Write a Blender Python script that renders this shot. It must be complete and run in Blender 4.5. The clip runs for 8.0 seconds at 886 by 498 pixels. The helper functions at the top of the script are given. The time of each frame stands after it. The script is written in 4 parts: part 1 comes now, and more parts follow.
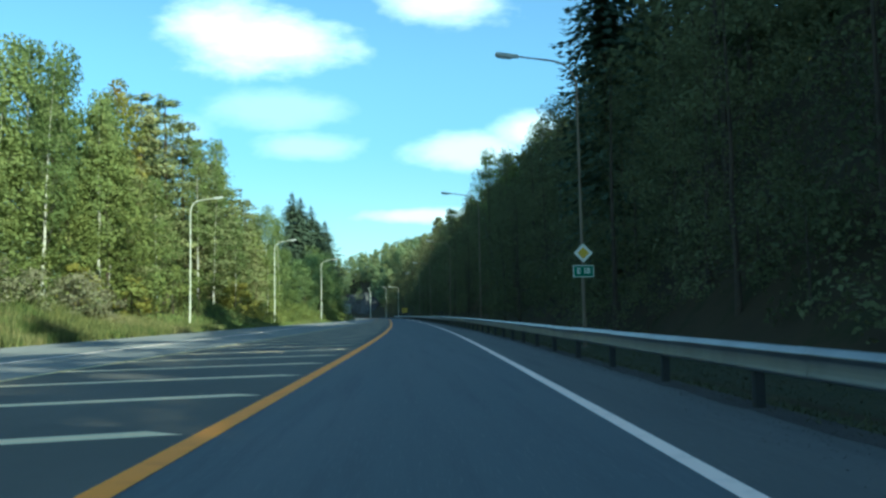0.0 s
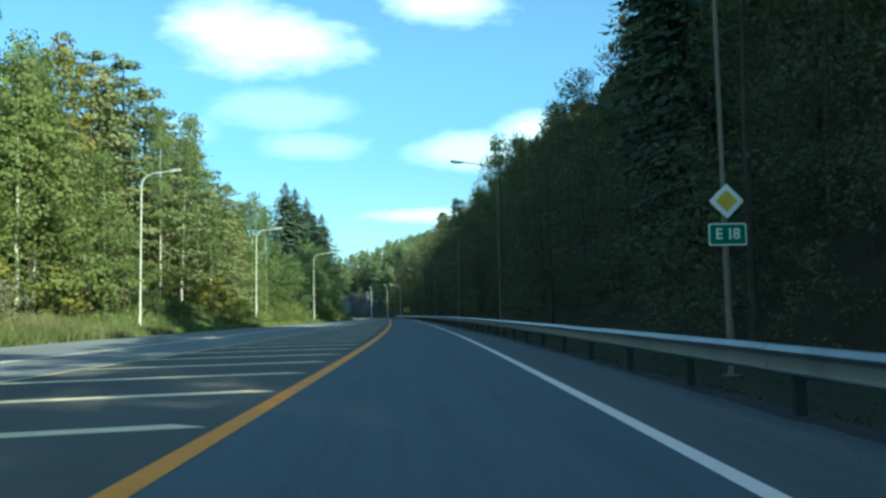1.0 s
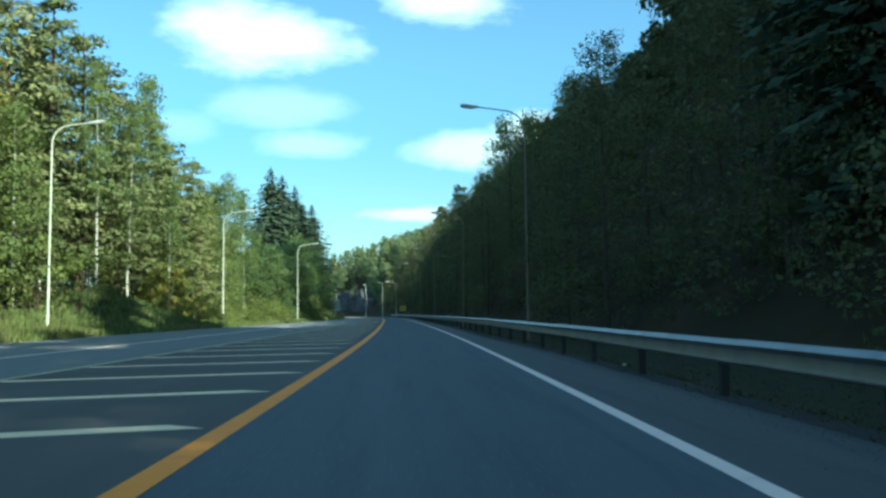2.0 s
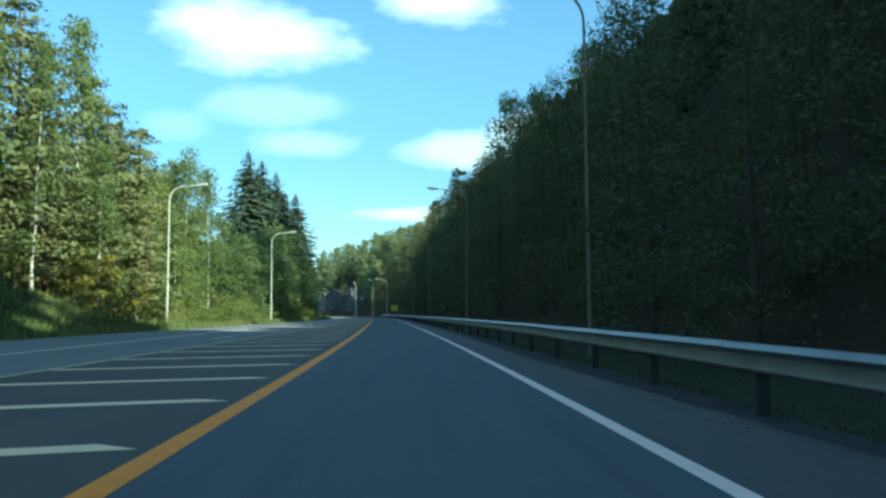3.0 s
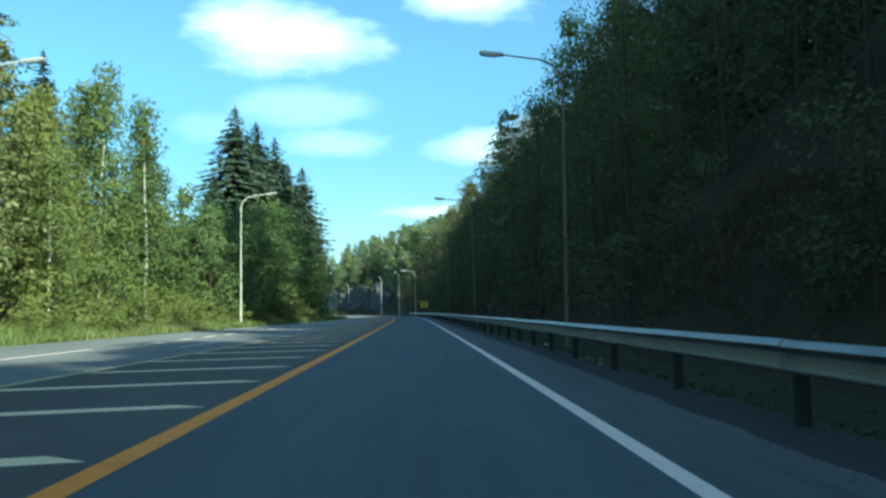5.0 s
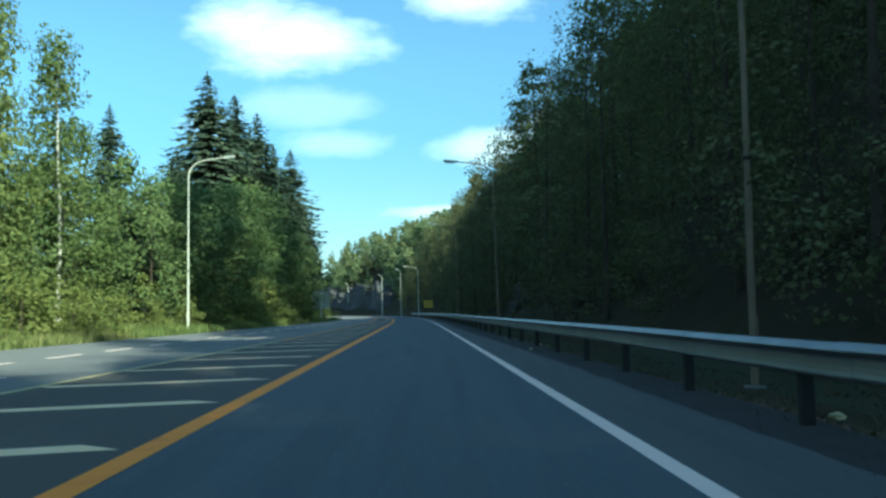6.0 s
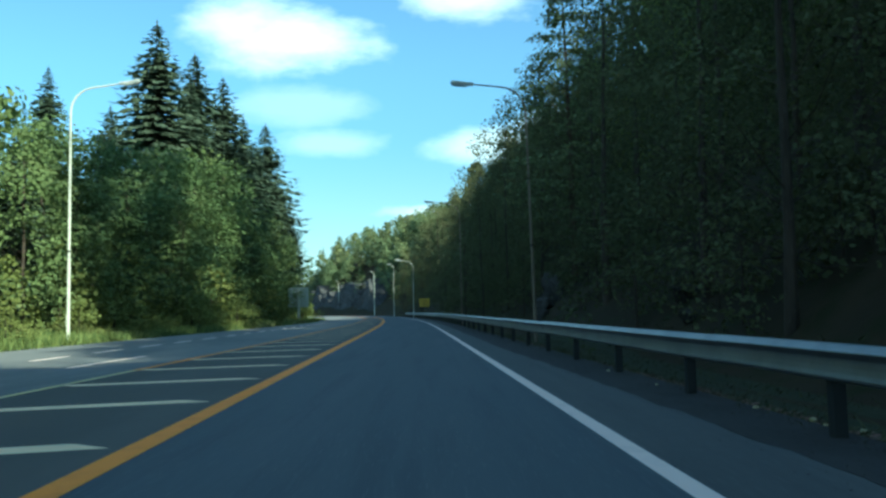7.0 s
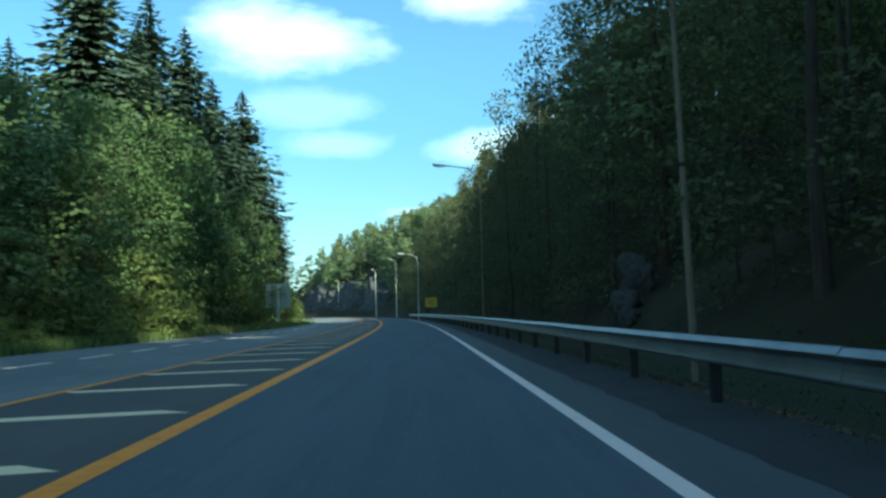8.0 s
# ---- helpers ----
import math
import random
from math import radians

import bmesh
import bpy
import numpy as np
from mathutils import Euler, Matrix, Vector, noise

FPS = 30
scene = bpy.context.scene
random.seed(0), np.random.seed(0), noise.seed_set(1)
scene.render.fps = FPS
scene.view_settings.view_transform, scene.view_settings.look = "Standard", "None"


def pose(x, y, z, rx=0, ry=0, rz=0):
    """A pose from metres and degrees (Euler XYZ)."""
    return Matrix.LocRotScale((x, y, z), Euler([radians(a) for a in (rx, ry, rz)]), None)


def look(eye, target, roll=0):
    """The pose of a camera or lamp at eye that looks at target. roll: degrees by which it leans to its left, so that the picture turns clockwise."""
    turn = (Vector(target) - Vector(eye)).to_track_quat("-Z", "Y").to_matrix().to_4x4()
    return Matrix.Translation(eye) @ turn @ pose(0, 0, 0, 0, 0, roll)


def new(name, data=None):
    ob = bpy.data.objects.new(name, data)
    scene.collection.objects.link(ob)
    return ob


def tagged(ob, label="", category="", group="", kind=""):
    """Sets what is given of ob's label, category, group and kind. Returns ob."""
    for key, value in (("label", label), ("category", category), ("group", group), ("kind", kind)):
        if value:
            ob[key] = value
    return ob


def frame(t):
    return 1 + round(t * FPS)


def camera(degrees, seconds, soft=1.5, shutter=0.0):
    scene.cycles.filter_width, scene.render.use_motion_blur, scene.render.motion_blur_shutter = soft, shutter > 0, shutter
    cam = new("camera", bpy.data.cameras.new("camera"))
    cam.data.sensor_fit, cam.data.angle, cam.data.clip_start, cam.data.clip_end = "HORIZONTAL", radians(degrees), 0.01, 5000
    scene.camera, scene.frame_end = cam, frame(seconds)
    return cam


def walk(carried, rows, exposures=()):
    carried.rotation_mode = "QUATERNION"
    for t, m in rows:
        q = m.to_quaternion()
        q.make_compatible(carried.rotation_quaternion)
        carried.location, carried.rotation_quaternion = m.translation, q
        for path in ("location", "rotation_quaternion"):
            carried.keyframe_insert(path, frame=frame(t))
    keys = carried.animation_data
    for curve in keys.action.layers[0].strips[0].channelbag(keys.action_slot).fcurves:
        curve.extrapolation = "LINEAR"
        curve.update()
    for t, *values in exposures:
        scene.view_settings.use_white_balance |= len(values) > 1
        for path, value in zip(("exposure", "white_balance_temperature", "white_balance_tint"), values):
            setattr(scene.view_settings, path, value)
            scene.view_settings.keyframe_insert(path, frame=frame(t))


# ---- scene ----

# ---------------------------------------------------------------- camera
PATH = [
    (0.0, 0.000, 0.000, 1.115, -2.631, 4.556, 1.136),
    (0.5, 0.107, 7.364, 1.116, -2.502, 4.515, 1.217),
    (1.0, 0.227, 14.837, 1.112, -2.414, 4.543, 1.054),
    (2.5, 0.471, 38.177, 1.120, -2.887, 4.449, 0.458),
    (3.0, 0.634, 46.384, 1.122, -3.158, 4.481, 0.373),
    (3.5, 0.841, 54.748, 1.121, -2.929, 4.267, 0.598),
    (4.0, 0.975, 63.158, 1.122, -2.288, 4.331, 1.060),
    (5.5, 0.746, 88.779, 1.112, -0.620, 4.313, 0.929),
    (6.0, 0.575, 97.364, 1.112, -0.716, 4.331, 1.162),
    (6.5, 0.410, 106.027, 1.110, -0.818, 4.469, 0.855),
    (7.0, 0.296, 114.931, 1.114, -1.062, 4.286, 1.241),
    (7.5, 0.170, 124.135, 1.114, -0.880, 4.391, 1.313),
    (8.0, -0.010, 133.503, 1.118, -0.699, 4.354, 1.412),
]
cam = camera(57.14, 8.0, soft=2.7)
walk(cam, [(t, pose(x, y, z, 90 + pitch, roll, yaw)) for t, x, y, z, yaw, pitch, roll in PATH], exposures=[(0.0, 0.97, 5850.0, -22.0), (4.6, 0.97, 5850.0, -22.0), (5.7, 0.89, 5850.0, -22.0), (7.0, 0.89, 5850.0, -22.0), (8.0, 0.94, 5850.0, -22.0)])

# ---------------------------------------------------------------- sky and sun
SUN_EL, SUN_AZ = 31.5, 141.0          # degrees; azimuth clockwise from +y


def N(tree, kind, **values):
    node = tree.nodes.new(kind)
    for key, value in values.items():
        if key in node.inputs:
            node.inputs[key].default_value = value
    return node


def math_node(tree, op, a, b=0.0, clamp=False):
    node = tree.nodes.new("ShaderNodeMath")
    node.operation, node.use_clamp = op, clamp
    for i, v in enumerate((a, b)):
        if isinstance(v, (int, float)):
            node.inputs[i].default_value = v
        else:
            tree.links.new(v, node.inputs[i])
    return node.outputs[0]


def smooth(tree, value, lo, hi, a=0.0, b=1.0):
    node = tree.nodes.new("ShaderNodeMapRange")
    node.interpolation_type = "SMOOTHSTEP"
    tree.links.new(value, node.inputs["Value"])
    for key, v in (("From Min", lo), ("From Max", hi), ("To Min", a), ("To Max", b)):
        node.inputs[key].default_value = v
    return node.outputs["Result"]


# clouds ahead: bearing and height as tangents, half width, half height, strength
CLOUDS = [(-0.165, 0.340, 0.104, 0.042, 0.90), (-0.232, 0.364, 0.075, 0.038, 0.85), (0.050, 0.396, 0.082, 0.036, 0.85),
          (-0.155, 0.256, 0.098, 0.030, 0.31), (-0.120, 0.210, 0.085, 0.020, 0.37), (0.085, 0.201, 0.090, 0.025, 0.66),
          (0.030, 0.121, 0.085, 0.011, 0.7), (0.160, 0.228, 0.050, 0.026, 0.8), (-0.270, 0.232, 0.050, 0.024, 0.22)]


def build_world():
    world = bpy.data.worlds.new("sky")
    scene.world = world
    world.use_nodes = True
    nt = world.node_tree
    nt.nodes.clear()
    out, bg = N(nt, "ShaderNodeOutputWorld"), N(nt, "ShaderNodeBackground", Strength=0.110)
    sky = nt.nodes.new("ShaderNodeTexSky")
    sky.sky_type, sky.sun_disc = "NISHITA", False
    sky.sun_elevation, sky.sun_rotation = radians(SUN_EL), radians(SUN_AZ)
    sky.air_density, sky.dust_density, sky.ozone_density = 1.0, 0.6, 1.6
    coord = nt.nodes.new("ShaderNodeTexCoord")
    split = nt.nodes.new("ShaderNodeSeparateXYZ")
    nt.links.new(coord.outputs["Generated"], split.inputs[0])
    ahead = math_node(nt, "MAXIMUM", split.outputs[1], 0.02)
    u, v = math_node(nt, "DIVIDE", split.outputs[0], ahead), math_node(nt, "DIVIDE", split.outputs[2], ahead)
    flat = nt.nodes.new("ShaderNodeCombineXYZ")
    nt.links.new(u, flat.inputs[0]), nt.links.new(math_node(nt, "MULTIPLY", v, 2.2), flat.inputs[1])
    ragged = N(nt, "ShaderNodeTexNoise", Scale=8.0, Detail=9.0, Roughness=0.62)
    nt.links.new(flat.outputs[0], ragged.inputs["Vector"])
    jitter = math_node(nt, "MULTIPLY", math_node(nt, "SUBTRACT", ragged.outputs[0], 0.5), 1.75)
    total = None
    for u0, v0, a, b, k in CLOUDS:
        du = math_node(nt, "DIVIDE", math_node(nt, "SUBTRACT", u, u0), a)
        dv = math_node(nt, "DIVIDE", math_node(nt, "SUBTRACT", v, v0), b)
        d = math_node(nt, "SQRT", math_node(nt, "ADD", math_node(nt, "MULTIPLY", du, du), math_node(nt, "MULTIPLY", dv, dv)))
        m = smooth(nt, math_node(nt, "ADD", d, jitter), 0.25, 1.35, k, 0.0)
        total = m if total is None else math_node(nt, "MAXIMUM", total, m)
    # the same kind of broken cloud over the rest of the sky
    wide = N(nt, "ShaderNodeTexNoise", Scale=2.6, Detail=6.0, Roughness=0.55)
    nt.links.new(coord.outputs["Generated"], wide.inputs["Vector"])
    rest = math_node(nt, "MULTIPLY", smooth(nt, wide.outputs[0], 0.56, 0.72), smooth(nt, v, 0.42, 0.6))
    total = math_node(nt, "MAXIMUM", total, math_node(nt, "MULTIPLY", rest, 0.8))
    haze = smooth(nt, v, 0.0, 0.22, 0.28, 0.05)
    total = math_node(nt, "MAXIMUM", total, haze)
    mix = nt.nodes.new("ShaderNodeMixRGB")
    tint = nt.nodes.new("ShaderNodeMixRGB")
    tint.blend_type = "MULTIPLY"
    tint.inputs[0].default_value, tint.inputs[2].default_value = 1.0, (0.70, 0.95, 1.13, 1)
    nt.links.new(sky.outputs[0], tint.inputs[1])
    pale = nt.nodes.new("ShaderNodeVectorMath")
    pale.operation = "SCALE"
    nt.links.new(tint.outputs[0], pale.inputs[0]), nt.links.new(smooth(nt, v, 0.0, 0.35, 0.60, 1.0), pale.inputs["Scale"])
    nt.links.new(total, mix.inputs[0]), nt.links.new(pale.outputs[0], mix.inputs[1])
    mix.inputs[2].default_value = (7.3, 7.9, 8.3, 1)
    nt.links.new(mix.outputs[0], bg.inputs[0]), nt.links.new(bg.outputs[0], out.inputs[0])


build_world()
sun = new("sun", bpy.data.lights.new("sun", "SUN"))
sun.data.energy, sun.data.angle, sun.data.color = 5.0, radians(0.53), (1.0, 0.93, 0.82)
az, el = radians(SUN_AZ), radians(SUN_EL)
SUN_DIR = Vector((math.sin(az) * math.cos(el), math.cos(az) * math.cos(el), math.sin(el)))
sun.matrix_world = look(SUN_DIR * 200, (0, 0, 0))


# ---------------------------------------------------------------- materials
def material(name, base, rough=0.85, metal=0.0, vary=(), bump=0.0, bump_scale=40.0, island=0.0, by_object=0.0, translucent=None, spec=0.3, stretch=(1, 1, 1)):
    """vary: (scale, colour, low, high) layers of noise laid over the base; island and by_object: brightness spread leaf by leaf and thing by thing."""
    m = bpy.data.materials.new(name)
    m.use_nodes = True
    nt = m.node_tree
    b = nt.nodes["Principled BSDF"]
    b.inputs["Roughness"].default_value, b.inputs["Metallic"].default_value = rough, metal
    b.inputs["Specular IOR Level"].default_value = spec
    coord = nt.nodes.new("ShaderNodeTexCoord")
    mp = nt.nodes.new("ShaderNodeMapping")
    mp.inputs["Scale"].default_value = stretch
    nt.links.new(coord.outputs["Object"], mp.inputs[0])
    rgb = nt.nodes.new("ShaderNodeRGB")
    rgb.outputs[0].default_value = (*base, 1)
    colour = rgb.outputs[0]
    for scale, other, lo, hi in vary:
        noise_tex = N(nt, "ShaderNodeTexNoise", Scale=scale, Detail=5.0, Roughness=0.6)
        nt.links.new(mp.outputs[0], noise_tex.inputs["Vector"])
        mix = nt.nodes.new("ShaderNodeMixRGB")
        nt.links.new(smooth(nt, noise_tex.outputs[0], lo, hi), mix.inputs[0])
        nt.links.new(colour, mix.inputs[1])
        mix.inputs[2].default_value = (*other, 1)
        colour = mix.outputs[0]
    for spread, socket in ((island, "island"), (by_object, "object")):
        if spread:
            src = nt.nodes.new("ShaderNodeNewGeometry").outputs["Random Per Island"] if socket == "island" else nt.nodes.new("ShaderNodeObjectInfo").outputs["Random"]
            hsv = nt.nodes.new("ShaderNodeHueSaturation")
            nt.links.new(colour, hsv.inputs["Color"])
            nt.links.new(math_node(nt, "ADD", math_node(nt, "MULTIPLY", src, 2 * spread), 1 - spread), hsv.inputs["Value"])
            nt.links.new(math_node(nt, "ADD", math_node(nt, "MULTIPLY", src, -0.05 * spread / 0.4), 0.5 + 0.025 * spread / 0.4), hsv.inputs["Hue"])
            colour = hsv.outputs[0]
    nt.links.new(colour, b.inputs["Base Color"])
    if bump:
        grain = N(nt, "ShaderNodeTexNoise", Scale=bump_scale, Detail=4.0, Roughness=0.7)
        nt.links.new(mp.outputs[0], grain.inputs["Vector"])
        bn = N(nt, "ShaderNodeBump", Strength=bump, Distance=0.02)
        nt.links.new(grain.outputs[0], bn.inputs["Height"])
        nt.links.new(bn.outputs[0], b.inputs["Normal"])
    if translucent:
        tr = nt.nodes.new("ShaderNodeBsdfTranslucent")
        both = nt.nodes.new("ShaderNodeMixShader")
        nt.links.new(colour, tr.inputs[0])
        both.inputs[0].default_value = translucent
        nt.links.new(b.outputs[0], both.inputs[1]), nt.links.new(tr.outputs[0], both.inputs[2])
        nt.links.new(both.outputs[0], nt.nodes["Material Output"].inputs[0])
    return m


ASPHALT = material("asphalt_shoulder", (0.093, 0.094, 0.095), 0.86, vary=[(0.9, (0.107, 0.107, 0.105), 0.42, 0.66), (3.0, (0.080, 0.082, 0.084), 0.45, 0.72), (60.0, (0.133, 0.133, 0.133), 0.54, 0.74)], bump=0.25, bump_scale=90, stretch=(1, 0.06, 1))
ASPHALT_LANE = material("asphalt_lane", (0.092, 0.107, 0.120), 0.84, vary=[(0.8, (0.107, 0.119, 0.132), 0.44, 0.68), (2.6, (0.079, 0.091, 0.106), 0.45, 0.70), (60.0, (0.129, 0.140, 0.149), 0.54, 0.74)], bump=0.25, bump_scale=90, stretch=(1, 0.05, 1))
# darker strip; its warm tint stands in for light bounced off the wood
ASPHALT_DARK = material("asphalt_hatch_warmed", (0.098, 0.092, 0.082), 0.85, vary=[(0.5, (0.121, 0.112, 0.100), 0.45, 0.7), (60.0, (0.121, 0.112, 0.100), 0.55, 0.78)], bump=0.25, bump_scale=90, stretch=(1, 0.3, 1))
PAINT_WHITE = material("road_paint_white", (0.92, 0.72, 0.63), 0.7, vary=[(3.0, (0.76, 0.60, 0.53), 0.5, 0.75), (26.0, (0.20, 0.20, 0.20), 0.66, 0.8)], bump=0.1)
PAINT_YELLOW = material("road_paint_yellow", (0.94, 0.315, 0.024), 0.7, vary=[(3.0, (0.80, 0.255, 0.022), 0.45, 0.75), (26.0, (0.15, 0.10, 0.05), 0.66, 0.8)], bump=0.1)
PAINT_WORN = material("road_paint_worn_yellow", (0.667, 0.538, 0.258), 0.75, vary=[(2.5, (0.495, 0.430, 0.258), 0.4, 0.7), (24.0, (0.129, 0.129, 0.109), 0.6, 0.8)], bump=0.1)
GALV = material("galvanised_steel", (0.259, 0.268, 0.272), 0.44, 0.85, vary=[(1.4, (0.198, 0.206, 0.213), 0.4, 0.7), (14.0, (0.167, 0.172, 0.172), 0.62, 0.8)], bump=0.05, spec=0.5)
# near-black steel, much darker than the beam: posts, bolts, clamps, collars
GALV_DULL = material("dark_post_steel", (0.034, 0.034, 0.034), 0.75, 0.2, vary=[(3.0, (0.030, 0.029, 0.028), 0.4, 0.7)], bump=0.08)
POLE_GREY = material("lamp_pole_zinc", (0.618, 0.618, 0.516), 0.6, 0.1, vary=[(1.2, (0.472, 0.472, 0.392), 0.4, 0.7), (12.0, (0.371, 0.371, 0.348), 0.62, 0.8)], bump=0.05)
# brownish copy of the pole zinc, darkened for poles in the bank's shade
POLE_SHADED = material("lamp_pole_shaded", (0.227, 0.171, 0.120), 0.75, 0.1, vary=[(1.2, (0.174, 0.132, 0.093), 0.4, 0.7), (12.0, (0.140, 0.105, 0.075), 0.62, 0.8)], bump=0.05)
HEAD_GREY = material("lamp_housing", (0.629, 0.629, 0.595), 0.5, 0.1, vary=[(5.0, (0.425, 0.425, 0.399), 0.4, 0.7)])
LENS = material("lamp_lens", (0.55, 0.57, 0.55), 0.15, 0.0, vary=[(4.0, (0.45, 0.47, 0.45), 0.4, 0.7)], spec=0.6)
SIGN_WHITE = material("sign_white", (0.820, 0.772, 0.674), 0.45, vary=[(5.0, (0.687, 0.649, 0.565), 0.5, 0.8)])
SIGN_YELLOW = material("sign_yellow", (0.62, 0.40, 0.045), 0.45, vary=[(5.0, (0.52, 0.34, 0.04), 0.5, 0.8)])
SIGN_GREEN = material("sign_green", (0.006, 0.155, 0.078), 0.45, vary=[(5.0, (0.004, 0.122, 0.064), 0.5, 0.8)])
SIGN_BACK = material("sign_back_aluminium", (0.447, 0.473, 0.411), 0.6, 0.1, vary=[(1.5, (0.360, 0.392, 0.342), 0.4, 0.7)])
SIGN_BLACK = material("sign_black", (0.02, 0.02, 0.02), 0.5)
GROUND = material("verge_earth", (0.039, 0.030, 0.019), 0.97, spec=0.1, vary=[(0.12, (0.052, 0.039, 0.022), 0.42, 0.62), (0.9, (0.032, 0.032, 0.014), 0.45, 0.68), (9.0, (0.070, 0.050, 0.029), 0.6, 0.78)], bump=0.6, bump_scale=6)
ROCK = material("rock_face", (0.075, 0.072, 0.071), 0.9, vary=[(0.25, (0.044, 0.041, 0.041), 0.42, 0.65), (1.2, (0.135, 0.131, 0.128), 0.54, 0.74), (5.0, (0.028, 0.033, 0.027), 0.54, 0.72)], bump=0.8, bump_scale=3, stretch=(1, 1, 0.35))
CRAG = material("crag", (0.066, 0.059, 0.052), 0.92, spec=0.12, vary=[(0.6, (0.045, 0.041, 0.036), 0.42, 0.62), (2.5, (0.088, 0.078, 0.070), 0.55, 0.74), (6.0, (0.027, 0.029, 0.020), 0.54, 0.70)], bump=0.8, bump_scale=5)
GRAVEL = material("gravel_shoulder", (0.052, 0.049, 0.048), 0.95, vary=[(0.8, (0.040, 0.037, 0.036), 0.42, 0.66), (16.0, (0.066, 0.060, 0.054), 0.55, 0.75), (50.0, (0.100, 0.089, 0.077), 0.62, 0.78)], bump=0.7, bump_scale=40)
GRIT = material("chippings", (0.060, 0.058, 0.055), 0.95, vary=[(3.0, (0.043, 0.042, 0.040), 0.4, 0.66)], island=0.35)
CONCRETE = material("concrete_footing", (0.20, 0.20, 0.185), 0.9, vary=[(3.0, (0.12, 0.125, 0.105), 0.4, 0.7)], bump=0.3)
# paler own tone, raised further so that the sun patches come out bright
ASPHALT_PALE = material("asphalt_pale_sunlit", (0.195, 0.194, 0.188), 0.85, vary=[(0.3, (0.157, 0.160, 0.158), 0.42, 0.66), (2.0, (0.226, 0.222, 0.212), 0.5, 0.75), (50.0, (0.252, 0.242, 0.232), 0.55, 0.76)], bump=0.25, bump_scale=90, stretch=(1, 0.25, 1))
PAINT_HATCH = material("road_paint_aged_white", (0.93, 0.70, 0.43), 0.7, vary=[(3.0, (0.80, 0.60, 0.38), 0.5, 0.75), (26.0, (0.22, 0.20, 0.16), 0.66, 0.8)], bump=0.1)
TWIG = material("bark_twig", (0.12, 0.10, 0.085), 0.95, vary=[(4.0, (0.08, 0.065, 0.055), 0.4, 0.65)])
# far wood's leaves, muted: the haze of distance is mixed into the colour
LEAF_FAR = material("leaf_far_hazed", (0.163, 0.207, 0.103), 0.8, vary=[(0.06, (0.218, 0.233, 0.109), 0.45, 0.62), (0.3, (0.122, 0.168, 0.087), 0.5, 0.7)], island=0.15, spec=0.08, translucent=0.35)
SCRAP = material("crumpled_scrap", (0.55, 0.49, 0.30), 0.8, vary=[(8.0, (0.42, 0.36, 0.2), 0.4, 0.7)])
BARK_DEAD = material("bark_dead", (0.115, 0.105, 0.092), 0.95, vary=[(3.0, (0.07, 0.066, 0.058), 0.4, 0.65)], bump=0.4)
LEAF_DRY = material("leaf_dry", (0.175, 0.165, 0.095), 0.8, vary=[(0.5, (0.14, 0.15, 0.07), 0.45, 0.65)], island=0.3, translucent=0.25)
KERB = material("kerb_granite", (0.34, 0.34, 0.33), 0.85, vary=[(4.0, (0.25, 0.25, 0.245), 0.4, 0.7)], bump=0.2)
BARK = material("bark_brown", (0.071, 0.053, 0.038), 0.95, vary=[(2.5, (0.041, 0.032, 0.024), 0.4, 0.65), (12.0, (0.105, 0.083, 0.064), 0.55, 0.75)], bump=0.6, bump_scale=14, stretch=(1, 1, 0.3))
BARK_PINE = material("bark_pine", (0.100, 0.064, 0.042), 0.95, vary=[(2.5, (0.060, 0.042, 0.030), 0.4, 0.65), (10.0, (0.136, 0.088, 0.056), 0.55, 0.75)], bump=0.6, bump_scale=14, stretch=(1, 1, 0.3))
BARK_BIRCH = material("bark_birch", (0.493, 0.470, 0.400), 0.8, vary=[(2.2, (0.357, 0.336, 0.288), 0.45, 0.7), (7.0, (0.051, 0.046, 0.040), 0.62, 0.72)], bump=0.2, stretch=(1, 1, 2.4))
LEAF_BIRCH = material("leaf_birch", (0.174, 0.218, 0.077), 0.7, vary=[(0.22, (0.210, 0.229, 0.083), 0.48, 0.72)], island=0.15, by_object=0.22, spec=0.12, translucent=0.46)
LEAF_AUTUMN = material("leaf_turning", (0.237, 0.222, 0.055), 0.7, vary=[(0.25, (0.132, 0.174, 0.033), 0.46, 0.66), (0.5, (0.286, 0.160, 0.038), 0.58, 0.72)], island=0.15, by_object=0.2, spec=0.12, translucent=0.46)
# alder leaves, darker than leaf green to carry the shade on the wood's edge
LEAF_ALDER_SHADED = material("leaf_alder_shaded", (0.140, 0.190, 0.073), 0.7, vary=[(0.22, (0.177, 0.204, 0.086), 0.5, 0.72)], island=0.15, by_object=0.22, spec=0.12, translucent=0.33)
# leaf green darkened: the right bank's shade is partly put into this colour
LEAF_SHADE = material("leaf_shaded", (0.118, 0.126, 0.062), 0.85, vary=[(0.22, (0.142, 0.136, 0.070), 0.5, 0.72)], island=0.06, by_object=0.22, translucent=0.28, spec=0.03)
LEAF_GREEN = material("leaf_green", (0.195, 0.223, 0.069), 0.7, vary=[(0.22, (0.235, 0.235, 0.076), 0.5, 0.72)], island=0.15, by_object=0.25, spec=0.12, translucent=0.45)
NEEDLE_PINE = material("needle_pine", (0.184, 0.200, 0.086), 0.75, vary=[(0.3, (0.225, 0.212, 0.091), 0.48, 0.7)], island=0.15, by_object=0.22, spec=0.12, translucent=0.22)
NEEDLE_SPRUCE = material("needle_spruce", (0.062, 0.086, 0.056), 0.75, vary=[(0.3, (0.080, 0.104, 0.064), 0.5, 0.72)], island=0.15, by_object=0.22, spec=0.12, translucent=0.08)
